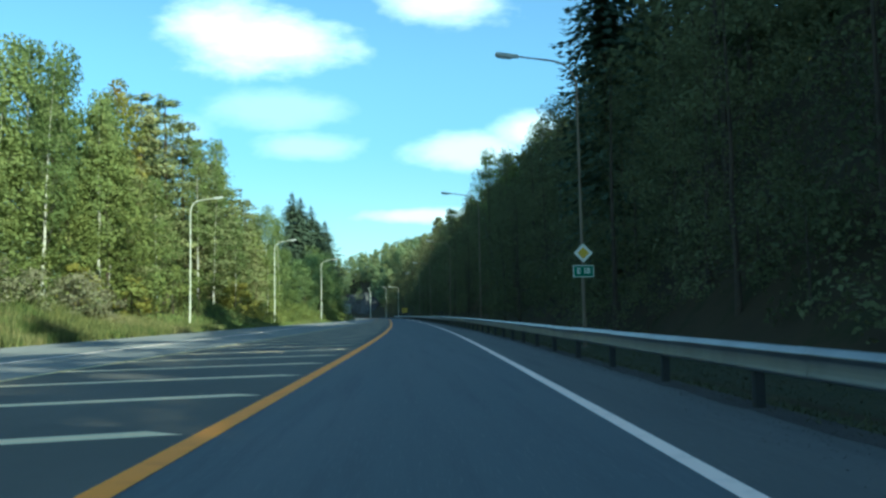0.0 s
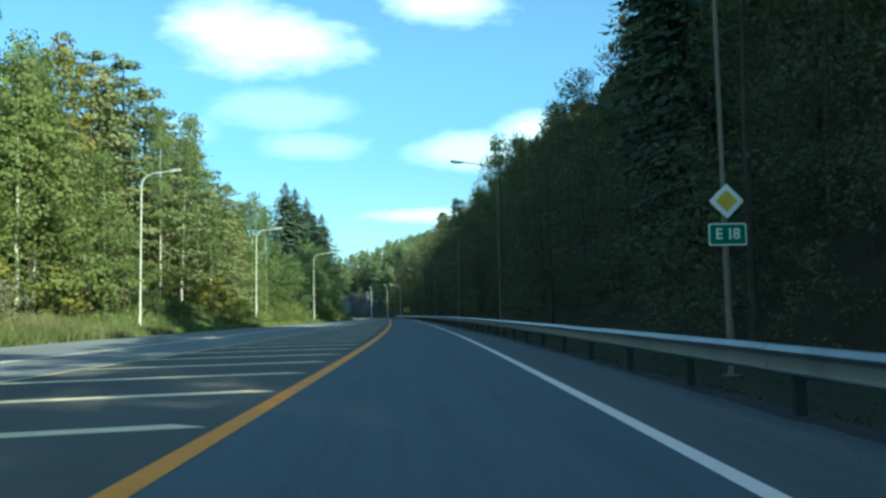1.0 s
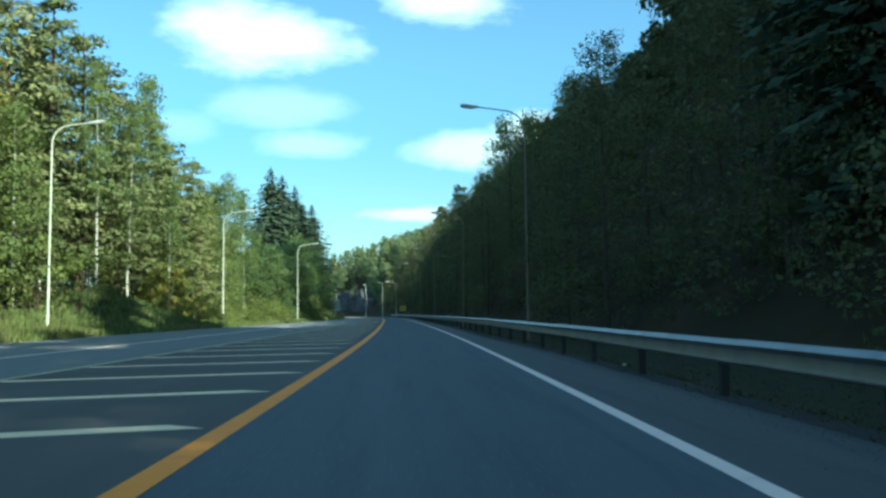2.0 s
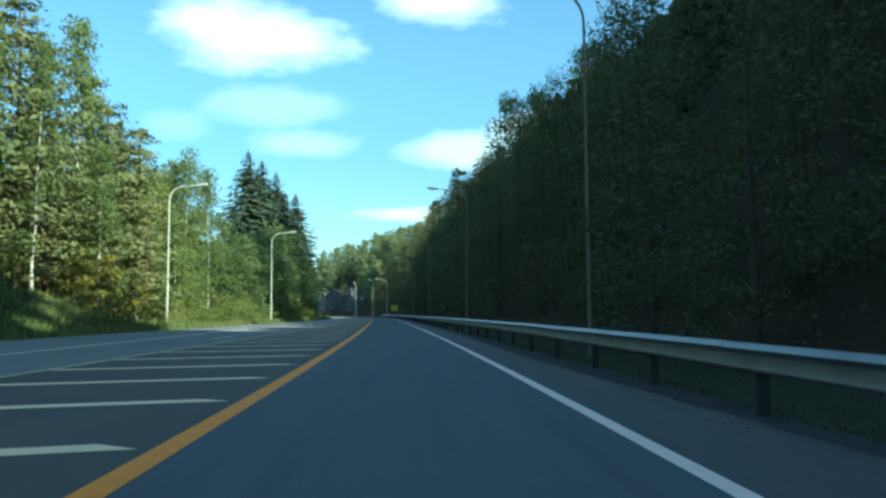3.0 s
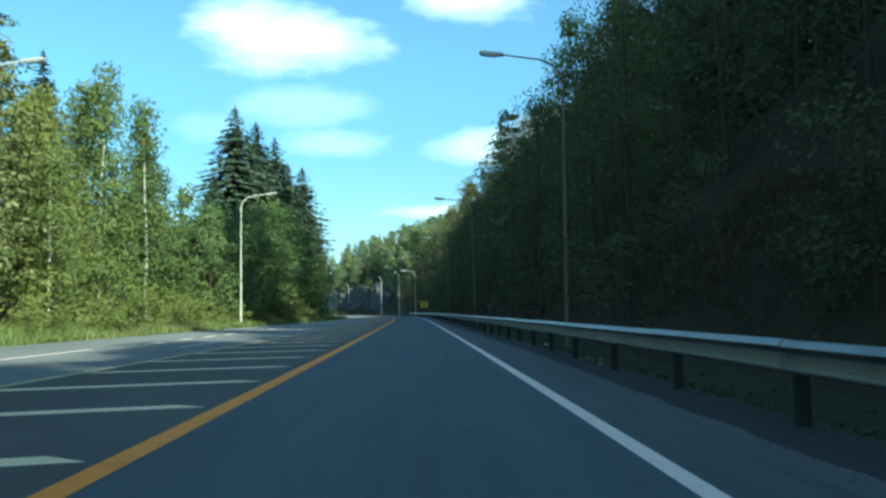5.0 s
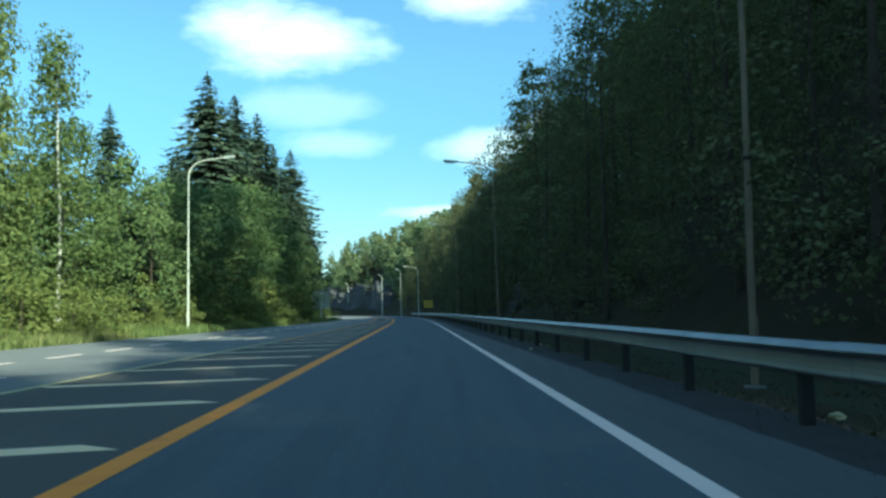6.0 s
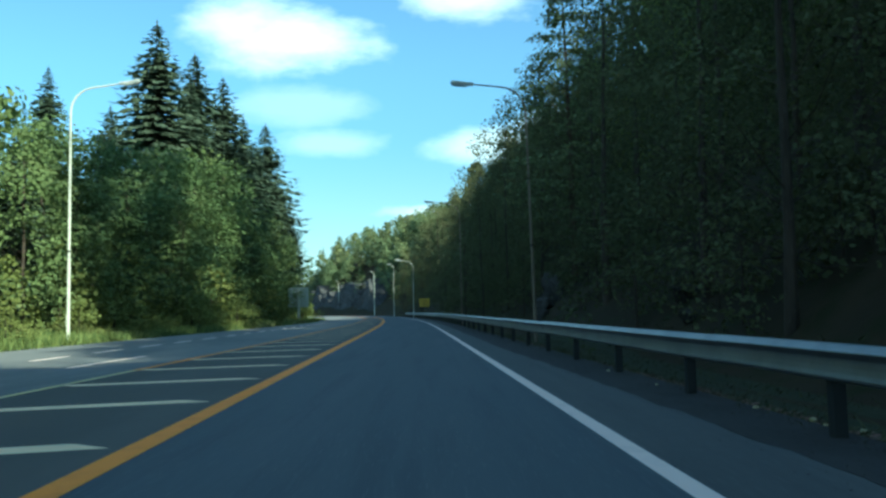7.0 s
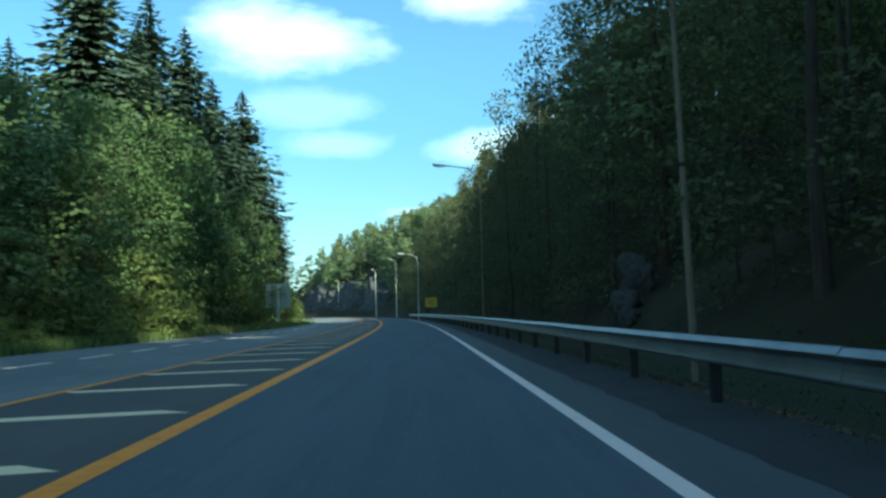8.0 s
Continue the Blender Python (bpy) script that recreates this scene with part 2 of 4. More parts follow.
GRASS = material("grass_blades", (0.117, 0.127, 0.041), 0.8, vary=[(0.10, (0.205, 0.188, 0.080), 0.45, 0.62), (0.3, (0.075, 0.108, 0.026), 0.5, 0.68)], island=0.4, translucent=0.25)
GRASS_LUSH = material("grass_lush", (0.153, 0.196, 0.060), 0.8, vary=[(0.10, (0.218, 0.218, 0.084), 0.45, 0.65), (0.4, (0.101, 0.146, 0.043), 0.5, 0.68)], island=0.4, translucent=0.25)
# grass copy with the shade of the right side put into its colour
GRASS_SHADE = material("grass_shaded", (0.072, 0.078, 0.035), 0.85, vary=[(0.2, (0.081, 0.072, 0.041), 0.45, 0.65)], island=0.3, translucent=0.2)
GRASS_DRY = material("grass_withered", (0.115, 0.090, 0.052), 0.9, vary=[(0.3, (0.085, 0.075, 0.040), 0.45, 0.65)], island=0.3, translucent=0.2)
LITTER = material("fallen_leaf", (0.145, 0.085, 0.062), 0.85, vary=[(1.5, (0.19, 0.13, 0.09), 0.45, 0.65)], island=0.45)
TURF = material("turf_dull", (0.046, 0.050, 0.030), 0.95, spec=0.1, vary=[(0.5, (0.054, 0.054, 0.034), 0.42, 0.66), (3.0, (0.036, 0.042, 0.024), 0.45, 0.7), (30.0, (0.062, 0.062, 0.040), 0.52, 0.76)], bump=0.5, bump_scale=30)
GRASS_LAWN = material("grass_short", (0.115, 0.165, 0.028), 0.85, vary=[(0.6, (0.15, 0.19, 0.04), 0.45, 0.7)], bump=0.5, bump_scale=20)


# ---------------------------------------------------------------- helpers for meshes
def mesh_object(name, verts, faces, mat, parent=None, label="", smooth_faces=False):
    me = bpy.data.meshes.new(name)
    me.from_pydata([tuple(v) for v in verts] if not isinstance(verts, np.ndarray) else verts.tolist(), [], faces if not isinstance(faces, np.ndarray) else faces.tolist())
    me.materials.append(mat)
    if smooth_faces:
        me.polygons.foreach_set("use_smooth", [True] * len(me.polygons))
    me.update()
    ob = new(name, me)
    if parent:
        ob.parent = parent
    return tagged(ob, label) if label else ob


def part(name, bm, mat, parent=None, label=""):
    me = bpy.data.meshes.new(name)
    bmesh.ops.recalc_face_normals(bm, faces=bm.faces)
    bm.to_mesh(me)
    bm.free()
    me.materials.append(mat)
    ob = new(name, me)
    if parent:
        ob.parent = parent
    return tagged(ob, label) if label else ob


def box_bm(sx, sy, sz, m=None, bevel=0.0):
    bm = bmesh.new()
    bmesh.ops.create_cube(bm, size=1.0)
    bmesh.ops.scale(bm, vec=(sx, sy, sz), verts=bm.verts)
    if bevel:
        bmesh.ops.bevel(bm, geom=bm.edges[:], offset=bevel, segments=2, affect="EDGES")
    if m is not None:
        bm.transform(m)
    return bm


def tube(points, radii, sides=8):
    """Vertices and faces of a closed tube along the points."""
    pts = [Vector(p) for p in points]
    verts, faces = [], []
    for i, p in enumerate(pts):
        d = (pts[min(i + 1, len(pts) - 1)] - pts[max(i - 1, 0)]).normalized()
        a = d.cross(Vector((0, 1, 0)) if abs(d.y) < 0.9 else Vector((1, 0, 0))).normalized()
        b = d.cross(a)
        for k in range(sides):
            w = 2 * math.pi * k / sides
            verts.append(p + (a * math.cos(w) + b * math.sin(w)) * radii[i])
    for i in range(len(pts) - 1):
        for k in range(sides):
            j = (k + 1) % sides
            faces.append((i * sides + k, i * sides + j, (i + 1) * sides + j, (i + 1) * sides + k))
    faces.append(tuple(range(sides))[::-1])
    faces.append(tuple((len(pts) - 1) * sides + k for k in range(sides)))
    return verts, faces


class Spline:
    """A natural cubic through the points."""
    def __init__(self, pairs):
        self.x, self.y = (np.array(c, float) for c in zip(*pairs))
        n, hh = len(self.x), np.diff(self.x)
        a, r = np.eye(n), np.zeros(n)
        for i in range(1, n - 1):
            a[i, i - 1:i + 2] = hh[i - 1], 2 * (hh[i - 1] + hh[i]), hh[i]
            r[i] = 6 * ((self.y[i + 1] - self.y[i]) / hh[i] - (self.y[i] - self.y[i - 1]) / hh[i - 1])
        self.m = np.linalg.solve(a, r)

    def __call__(self, q):
        q = np.asarray(q, float)
        i = np.clip(np.searchsorted(self.x, q) - 1, 0, len(self.x) - 2)
        hh = self.x[i + 1] - self.x[i]
        a, b = (self.x[i + 1] - q) / hh, (q - self.x[i]) / hh
        inside = a * self.y[i] + b * self.y[i + 1] + ((a**3 - a) * self.m[i] + (b**3 - b) * self.m[i + 1]) * hh * hh / 6
        return inside


# ---------------------------------------------------------------- the road's plan
LINE = Spline([(-80, -5.2), (-40, -3.4), (0, -2.12), (20, -1.66), (40, -1.36), (60, -1.29), (80, -1.44), (100, -1.75), (120, -2.14), (140, -2.56), (160, -3.0),
               (180, -3.55), (200, -4.35), (220, -5.5), (240, -7.0), (260, -9.0), (280, -11.8), (310, -17.5), (340, -25.0), (370, -34.5), (400, -46.0), (440, -64.0), (500, -94.0)])
ISLAND = Spline([(-80, -10.5), (-40, -9.2), (0, -8.1), (20, -7.6), (40, -7.0), (60, -6.62), (80, -6.35), (100, -6.0), (120, -5.85), (140, -5.78), (160, -6.0), (180, -6.4), (200, -7.0), (220, -8.0), (240, -9.3), (262, -11.4), (280, -13.6), (310, -19.2), (340, -26.7), (400, -47.6), (500, -95.6)])
EDGE_LEFT = Spline([(-80, -22), (0, -18.6), (36, -17.6), (60, -17.3), (80, -17.0), (100, -16.3), (120, -15.3), (140, -14.5), (160, -13.8), (186, -13.0), (206, -13.0), (220, -13.8), (240, -16.0), (262, -19.5), (290, -26), (330, -37), (400, -62), (500, -110)])
WHITE_OFF, RAIL_OFF, ASPHALT_OFF = 4.02, 5.76, 5.30


def along(y, off):
    """The place off metres to the right of the yellow line, at y along it."""
    s = float(LINE(y + 0.5) - LINE(y - 0.5))
    n = math.hypot(1, s)
    return Vector((float(LINE(y)) + off / n, y - off * s / n, 0))


def ribbon(name, ys, left, right, z, mat, parent=None, label=""):
    verts, faces = [], []
    for y in ys:
        verts += [(*left(y), z), (*right(y), z)]
    for i in range(len(ys) - 1):
        faces.append((2 * i, 2 * i + 1, 2 * i + 3, 2 * i + 2))
    return mesh_object(name, verts, faces, mat, parent, label)


def at_off(off):
    return lambda y: tuple(along(y, off))[:2]


YS = [-80 + 4 * i for i in range(146)]


# ---------------------------------------------------------------- ground
HILL_FOOT = Spline([(-120, 12.0), (0, 11.2), (60, 10.6), (110, 9.8), (150, 9.2), (190, 8.8), (230, 9.5), (280, 11), (340, 12), (420, 12), (700, 12)])


MOUND = (11.0, 105.0)


def shade_ridge(x, y):
    """Unseen humps added along the bank's crest, to shade the road and left verge."""
    across = 0.777 * x + 0.629 * y
    return np.exp(-((x - 42) / 14.0) ** 2) * np.interp(across, (12, 22, 34, 39, 50, 56, 79, 85, 97, 103), (0, 5, 5, 16, 16, 0, 0, 9, 9, 0))


def ground_z(x, y):
    x, y = np.asarray(x, float), np.asarray(y, float)
    yc = np.clip(y, -80, 480)
    o = x - LINE(yc)
    foot = HILL_FOOT(np.clip(yc, -120, 420))
    rise = np.clip(o - foot, 0, None)
    # unseen hill added far right, to keep sun off the left wood
    shade_hill = 66 * np.exp(-((x - 112) / 38.0) ** 2) * np.interp(yc, (2, 40, 72, 90), (0, 1, 1, 0))
    shade_hill = shade_hill + shade_ridge(x, yc)
    # the back slope, out of view, is also set to pass or stop sun
    low = np.where(rise < 26, rise * 0.78, 26 * 0.78 + (np.minimum(rise, 62) - 26) * np.interp(yc, (92, 112, 138, 160, 208, 250), (0.74, 0.34, 0.34, 0.78, 0.78, 0.28)))
    mound = 2.7 * np.exp(-((x - MOUND[0]) / 2.4) ** 2 - ((y - MOUND[1]) / 4.5) ** 2)
    right = low + shade_hill + mound
    right = right * np.clip((420 - rise) / 300, 0, 1)
    right = right + 0.35 * np.sin(y * 0.21 + x * 0.13) * np.clip(rise / 4, 0, 1) + 0.9 * np.sin(y * 0.067) * np.clip(rise / 12, 0, 1)
    shoulder = -0.06 - 0.30 * np.clip((o - 6.0) / 1.5, 0, 1) * np.clip((foot + 1.5 - o) / 1.5, 0, 1)
    out = EDGE_LEFT(yc) - x
    bank = 2.8 * np.exp(-((y - 95) / 12.0) ** 2) + 2.6 * np.exp(-((y - 45) / 24.0) ** 2) + 0.7 * np.exp(-((y - 150) / 50.0) ** 2)
    left = -0.10 + np.clip(out - 1.2, 0, 5) / 5 * bank + np.clip(out - 9, 0, 70) * 0.16 + 0.12 * np.sin(x * 0.9 + y * 0.31) * np.clip(out / 3, 0, 1)
    left = np.minimum(left, 11)
    h = np.where(out > 0, left, np.where(o > ASPHALT_OFF, shoulder + right, -0.10))
    d = np.hypot(x, y - 120)
    return h * np.clip((1500 - d) / 700, 0, 1)


def grid_axis(lo, hi, step, reach):
    mid = list(np.arange(lo, hi + 0.01, step))
    outer = [step * 1.35 ** k for k in range(1, 40)]
    right, left, a = [], [], hi
    for s in outer:
        a += s
        if a > reach:
            break
        right.append(a)
    a = lo
    for s in outer:
        a -= s
        if a < -reach:
            break
        left.append(a)
    return np.array(left[::-1] + mid + right)


def build_ground():
    xs, ys = grid_axis(-60, 60, 1.25, 4200), grid_axis(-40, 460, 2.5, 4200)
    gx, gy = np.meshgrid(xs, ys)
    gz = ground_z(gx, gy)
    n, m = gx.shape
    verts = np.stack([gx, gy, gz], -1).reshape(-1, 3)
    i = np.arange(n - 1)[:, None] * m + np.arange(m - 1)[None]
    faces = np.stack([i, i + 1, i + m + 1, i + m], -1).reshape(-1, 4)
    ob = mesh_object("ground", verts, faces, GROUND, smooth_faces=True)
    tagged(ob, "rough grassy verge and leaf-strewn woodland floor rising into a steep bank", "ground", kind="structure")


build_ground()

road = ribbon("road", YS, lambda y: (float(EDGE_LEFT(y)), y), at_off(5.92), 0.0, ASPHALT)
tagged(road, "grey worn asphalt carriageway with painted lines and a hatched median", "road", kind="structure")
ribbon("asphalt_patch", YS[:100], lambda y: (float(ISLAND(y)) + 0.1, y), at_off(0.02), 0.004, ASPHALT_DARK, road, "strip of darker asphalt under the hatching, warmed for light off the trees")
ribbon("pale_lane", YS[:100], lambda y: (float(EDGE_LEFT(y)) + 0.02, y), lambda y: (float(ISLAND(y)) + 0.08, y), 0.003, ASPHALT_PALE, road, "paler asphalt of the opposite lanes, brightened for its sunlit patches")
ribbon("traffic_lane", YS, at_off(0.03), at_off(WHITE_OFF + 0.02), 0.004, ASPHALT_LANE, road, "bluish traffic-worn asphalt of the driving lane")
ribbon("yellow_line", YS, at_off(-0.12), at_off(0.125), 0.009, PAINT_YELLOW, road, "solid yellow centre line")
ribbon("edge_line", YS, at_off(WHITE_OFF - 0.078), at_off(WHITE_OFF + 0.088), 0.008, PAINT_WHITE, road, "solid white edge line")
ribbon("island_line", YS[53:100], lambda y: (float(ISLAND(y)) - 0.07, y), lambda y: (float(ISLAND(y)) + 0.07, y), 0.008, PAINT_YELLOW, road, "solid yellow line bounding the hatching")
ribbon("island_line", YS[:54], lambda y: (float(ISLAND(y)) - 0.08, y), lambda y: (float(ISLAND(y)) + 0.08, y), 0.008, PAINT_WORN, road, "worn pale yellow line bounding the hatching")
ribbon("lane_line", [y for y in YS if -80 <= y <= 108], lambda y: (float(ISLAND(y)) * 0.25 - 9.19, y), lambda y: (float(ISLAND(y)) * 0.25 - 8.99, y), 0.008, PAINT_WHITE, road)


def stripe(y0):
    """One hatch stripe: from the yellow line out to the island's far line, its far end nearer the traffic coming up."""
    p = along(y0, -0.36)
    x1 = float(ISLAND(y0 - 0.8)) + 0.22
    w, skew = 0.15, 0.24
    y1 = y0 + (x1 - p.x) * skew
    verts = [(p.x + 0.12, y0 - w, 0.008), (p.x - 0.32, y0 + w, 0.008), (x1 - 0.25, y1 + w, 0.008), (x1 + 0.1, y1 - w, 0.008)]
    return mesh_object("hatch_stripe", verts, [(0, 1, 2, 3)], PAINT_HATCH, road)


for k in range(-11, 66):
    stripe(float(np.interp(k, (-11, 0, 6, 10, 19, 24, 39, 69), (-34.2, 8.2, 31.1, 46.1, 79.6, 97.4, 150.4, 256.3))))


def gravel_edge(y):
    wob = 0.012 * math.sin(y * 0.4) + 0.012 * math.sin(y * 2.3 + 1) + 0.014 * math.sin(y * 5.1) + 0.012 * math.sin(y * 9.7 + 2)
    return tuple(along(y, float(np.interp(y, (-60, 52, 66, 100, 122, 140, 330), (5.62, 5.62, 5.10, 5.25, 5.15, 4.86, 4.86))) + 1.6 * wob))[:2]


FINE = [-60 + 0.5 * i for i in range(780)]
shoulder = ribbon("gravel_shoulder", FINE, gravel_edge, at_off(6.02), 0.004, GRAVEL)
tagged(shoulder, "narrow dark gravel shoulder under the guardrail", "shoulder", kind="structure")


def build_grit():
    """Loose chippings thinning out from the shoulder over the edge of the asphalt."""
    rng = np.random.default_rng(21)
    verts, faces = [], []
    for k in range(16000):
        y = rng.uniform(0, 165)
        off = 5.98 - abs(rng.normal(0, 0.42))
        if off > 6.0:
            continue
        p, s, w = along(y, off), rng.uniform(0.004, 0.011), rng.uniform(0, 6.28)
        n = len(verts)
        for q in (0, 2.1, 4.2):
            verts.append((p.x + s * math.cos(w + q), p.y + s * math.sin(w + q), 0.005))
        verts.append((p.x, p.y, 0.006 + s * rng.uniform(0.5, 1.0)))
        faces += [(n, n + 1, n + 3), (n + 1, n + 2, n + 3), (n + 2, n, n + 3)]
    ob = mesh_object("grit", verts, faces, GRIT)
    tagged(ob, "loose grey chippings scattered along the edge of the asphalt", "gravel", kind="stuff")


build_grit()


def build_verge():
    """The mown strip between the shoulder and the foot of the bank."""
    ys, offs = [-40 + 2.0 * i for i in range(170)], [5.98, 6.4, 7.0, 7.8, 8.8, 9.8]
    verts = []
    for y in ys:
        for off in offs:
            p = along(y, off)
            verts.append((p.x, p.y, float(ground_z(p.x, p.y)) + 0.02))
    k = len(offs)
    faces = [(i * k + j, i * k + j + 1, (i + 1) * k + j + 1, (i + 1) * k + j) for i in range(len(ys) - 1) for j in range(k - 1)]
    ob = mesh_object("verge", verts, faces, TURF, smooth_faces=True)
    tagged(ob, "dull green mown grass strip behind the guardrail", "verge", kind="structure")


build_verge()


def dash(x, y0, y1, dx=0.0, w=0.11):
    verts = [(x - w, y0, 0.008), (x + w, y0, 0.008), (x + dx + w, y1, 0.008), (x + dx - w, y1, 0.008)]
    return mesh_object("lane_dash", verts, [(0, 1, 2, 3)], PAINT_WHITE, road)


for y0, y1 in [(112 + 4.1 * k, 114.4 + 4.1 * k) for k in range(24)]:
    dash(-10.15 - 0.9 * max(0, (y0 - 176) / 40) ** 2, y0, y1, -0.05)
for y0 in (84.0, 108.6, 133.4):
    dash(-7.75, y0, y0 + 4.6, 0.1, 0.08)


# ---------------------------------------------------------------- guardrail
def rail_rise(y):
    """How much the beam sags or heaves along the verge."""
    return float(np.interp(y, (-60, 8, 22, 45, 70, 112, 142, 330), (-0.05, -0.055, -0.060, -0.025, 0.012, 0.0, -0.025, -0.02)))


def build_guardrail():
    top = bpy.data.objects.new("guardrail", None)
    scene.collection.objects.link(top)
    tagged(top, "galvanised steel W-beam guardrail on short posts along the verge", "guardrail")
    outer = [(0.01, 0.786), (-0.028, 0.781), (-0.060, 0.754), (-0.088, 0.726), (-0.090, 0.716), (-0.082, 0.704), (-0.054, 0.674), (-0.047, 0.660), (-0.045, 0.640), (-0.046, 0.600), (-0.052, 0.550), (-0.060, 0.515), (-0.057, 0.496), (-0.030, 0.476)]
    profile = outer + [(dx + 0.006, z) for dx, z in outer[::-1]]
    k = len(profile)
    for section in range(81):
        # each length laps over the one before it
        ys = [-60 + 4.0 * section + d for d in (-0.28, 0.0, 2.0, 4.0)]
        verts, faces = [], []
        for y, lap in zip(ys, (0.005, 0.005, 0.002, 0.0)):
            for dx, z in profile:
                p = along(y, RAIL_OFF + dx - lap)
                verts.append((p.x, p.y, z + rail_rise(y) + 0.004 * math.sin(section * 2.4)))
        for i in range(len(ys) - 1):
            for j in range(k):
                q, r = i * k + j, i * k + (j + 1) % k
                faces.append((q, r, r + k, q + k))
        faces += [tuple(range(k))[::-1], tuple((len(ys) - 1) * k + j for j in range(k))]
        mesh_object("beam", verts, faces, GALV, top)
    bm = bmesh.new()
    # a C-section post with a spacer block to the beam
    for m, size in ((Matrix.Translation((0.062, -0.02, 0.24)), (0.11, 0.010, 0.92)), (Matrix.Translation((0.012, 0.03, 0.24)), (0.010, 0.10, 0.92)), (Matrix.Translation((0.112, 0.03, 0.24)), (0.010, 0.10, 0.92)), (Matrix.Translation((-0.010, 0.03, 0.60)), (0.044, 0.08, 0.20))):
        r = bmesh.ops.create_cube(bm, size=1.0)
        bmesh.ops.scale(bm, vec=size, verts=r["verts"])
        bmesh.ops.transform(bm, matrix=m, verts=r["verts"])
    me = bpy.data.meshes.new("post")
    bm.to_mesh(me)
    bm.free()
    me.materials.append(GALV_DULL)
    bm = bmesh.new()
    bmesh.ops.create_cone(bm, cap_ends=True, segments=6, radius1=0.022, radius2=0.018, depth=0.02)
    bm.transform(Matrix.Translation((-0.036, 0.03, 0.652)) @ pose(0, 0, 0, 0, -90, 0))
    bolt = bpy.data.meshes.new("bolt")
    bm.to_mesh(bolt)
    bm.free()
    bolt.materials.append(GALV_DULL)
    spans = ((-17, 0, 4, 8, 11, 13, 17, 25, 30, 38, 91), (-50.4, 9.12, 23.2, 36.9, 48.11, 54.97, 69.76, 98.26, 114.43, 142.7, 328.2))
    places = [float(np.interp(k, *spans)) for k in range(-17, 73)]
    for y in places:
        p, q = along(y, RAIL_OFF), along(y + 1, RAIL_OFF)
        ob = new("post", me)
        ob.parent = top
        ob.matrix_basis = pose(p.x, p.y, -0.02 + rail_rise(y), 0, 0, math.degrees(math.atan2(p.x - q.x, q.y - p.y)))
        head = new("bolt", bolt)
        head.parent = top
        head.matrix_basis = ob.matrix_basis.copy()


build_guardrail()


# ---------------------------------------------------------------- street lamps
def street_lamp(x, y, base, height, reach, side, sleeve=3.45, thick=1.0, toward=0.0, lean=0.0, label="tall galvanised street lamp with a curved arm and flat head"):
    """side: +1 when the arm reaches towards +x."""
    top = bpy.data.objects.new("street_lamp", None)
    scene.collection.objects.link(top)
    top.matrix_basis = pose(x, y, base, 0, lean, toward)
    tagged(top, label, "street lamp", group="street lamps along the road")
    h = height - base
    # near right-hand poles get the shade-darkened zinc, sunlit ones the pale zinc
    zinc = POLE_SHADED if side < 0 and y < 200 else POLE_GREY
    bend = 1.1
    v, f = tube([(0, 0, -0.3), (0, 0, 0.0), (0, 0, sleeve), (0, 0, sleeve + 0.12)], [r * thick for r in (0.068, 0.068, 0.065, 0.057)], 12)
    mesh_object("lower_pole", v, f, zinc, top, smooth_faces=False)
    pts, rad = [(0, 0, sleeve + 0.1), (0, 0, (h + sleeve) * 0.5), (0, 0, h - bend)], [0.056, 0.050, 0.043]
    for k in range(1, 7):
        w = math.radians(82) * k / 6
        pts.append((side * bend * (1 - math.cos(w)), 0, h - bend + bend * math.sin(w)))
        rad.append(0.042 - 0.001 * k)
    last = pts[-1]
    pts.append((side * (reach - 0.95), 0, last[2] + (reach - 0.95 - abs(last[0])) * 0.13))
    rad.append(0.030)
    v, f = tube(pts, [r * thick for r in rad], 10)
    mesh_object("upper_pole", v, f, zinc, top)
    end = pts[-1]
    bm = box_bm(0.98, 0.34, 0.15, bevel=0.045)
    for vert in bm.verts:
        if vert.co.x * side < -0.3:
            vert.co.y *= 0.6
            vert.co.z *= 0.8
    m = Matrix.Translation((end[0] + side * 0.44, 0, end[2] + 0.05)) @ pose(0, 0, 0, 0, -side * 6, 0)
    bm.transform(m)
    head_ob = part("lamp_head", bm, HEAD_GREY, top, "flat pale grey lamp head")
    bm = box_bm(0.62, 0.26, 0.05, bevel=0.02)
    bm.transform(m @ Matrix.Translation((side * 0.10, 0, -0.088)))
    part("lens", bm, LENS, head_ob)
    v, f = tube([(0, 0, sleeve + 0.55), (0, 0, sleeve + 0.62)], [0.066 * thick, 0.066 * thick], 10)
    mesh_object("collar", v, f, GALV_DULL, top)
    v, f = tube([(0, 0, -0.45), (0, 0, 0.04), (0, 0, 0.06)], [0.19, 0.19, 0.17], 14)
    mesh_object("foundation", v, f, CONCRETE, top, "round concrete footing")
    bm = box_bm(0.012, 0.12, 0.5, bevel=0.004)
    bm.transform(Matrix.Translation((-0.069 * side * thick, 0, 1.0)))
    part("hatch_cover", bm, zinc, top)
    return top


for x, y, base, height, reach in [(-20.58, 79.1, 0.05, 12.55, 3.1), (-18.0, 113.5, 0.0, 11.55, 3.1), (-15.42, 150.9, 0.0, 11.35, 3.1)]:
    street_lamp(x, y, base, height, reach, 1, thick=1.15)
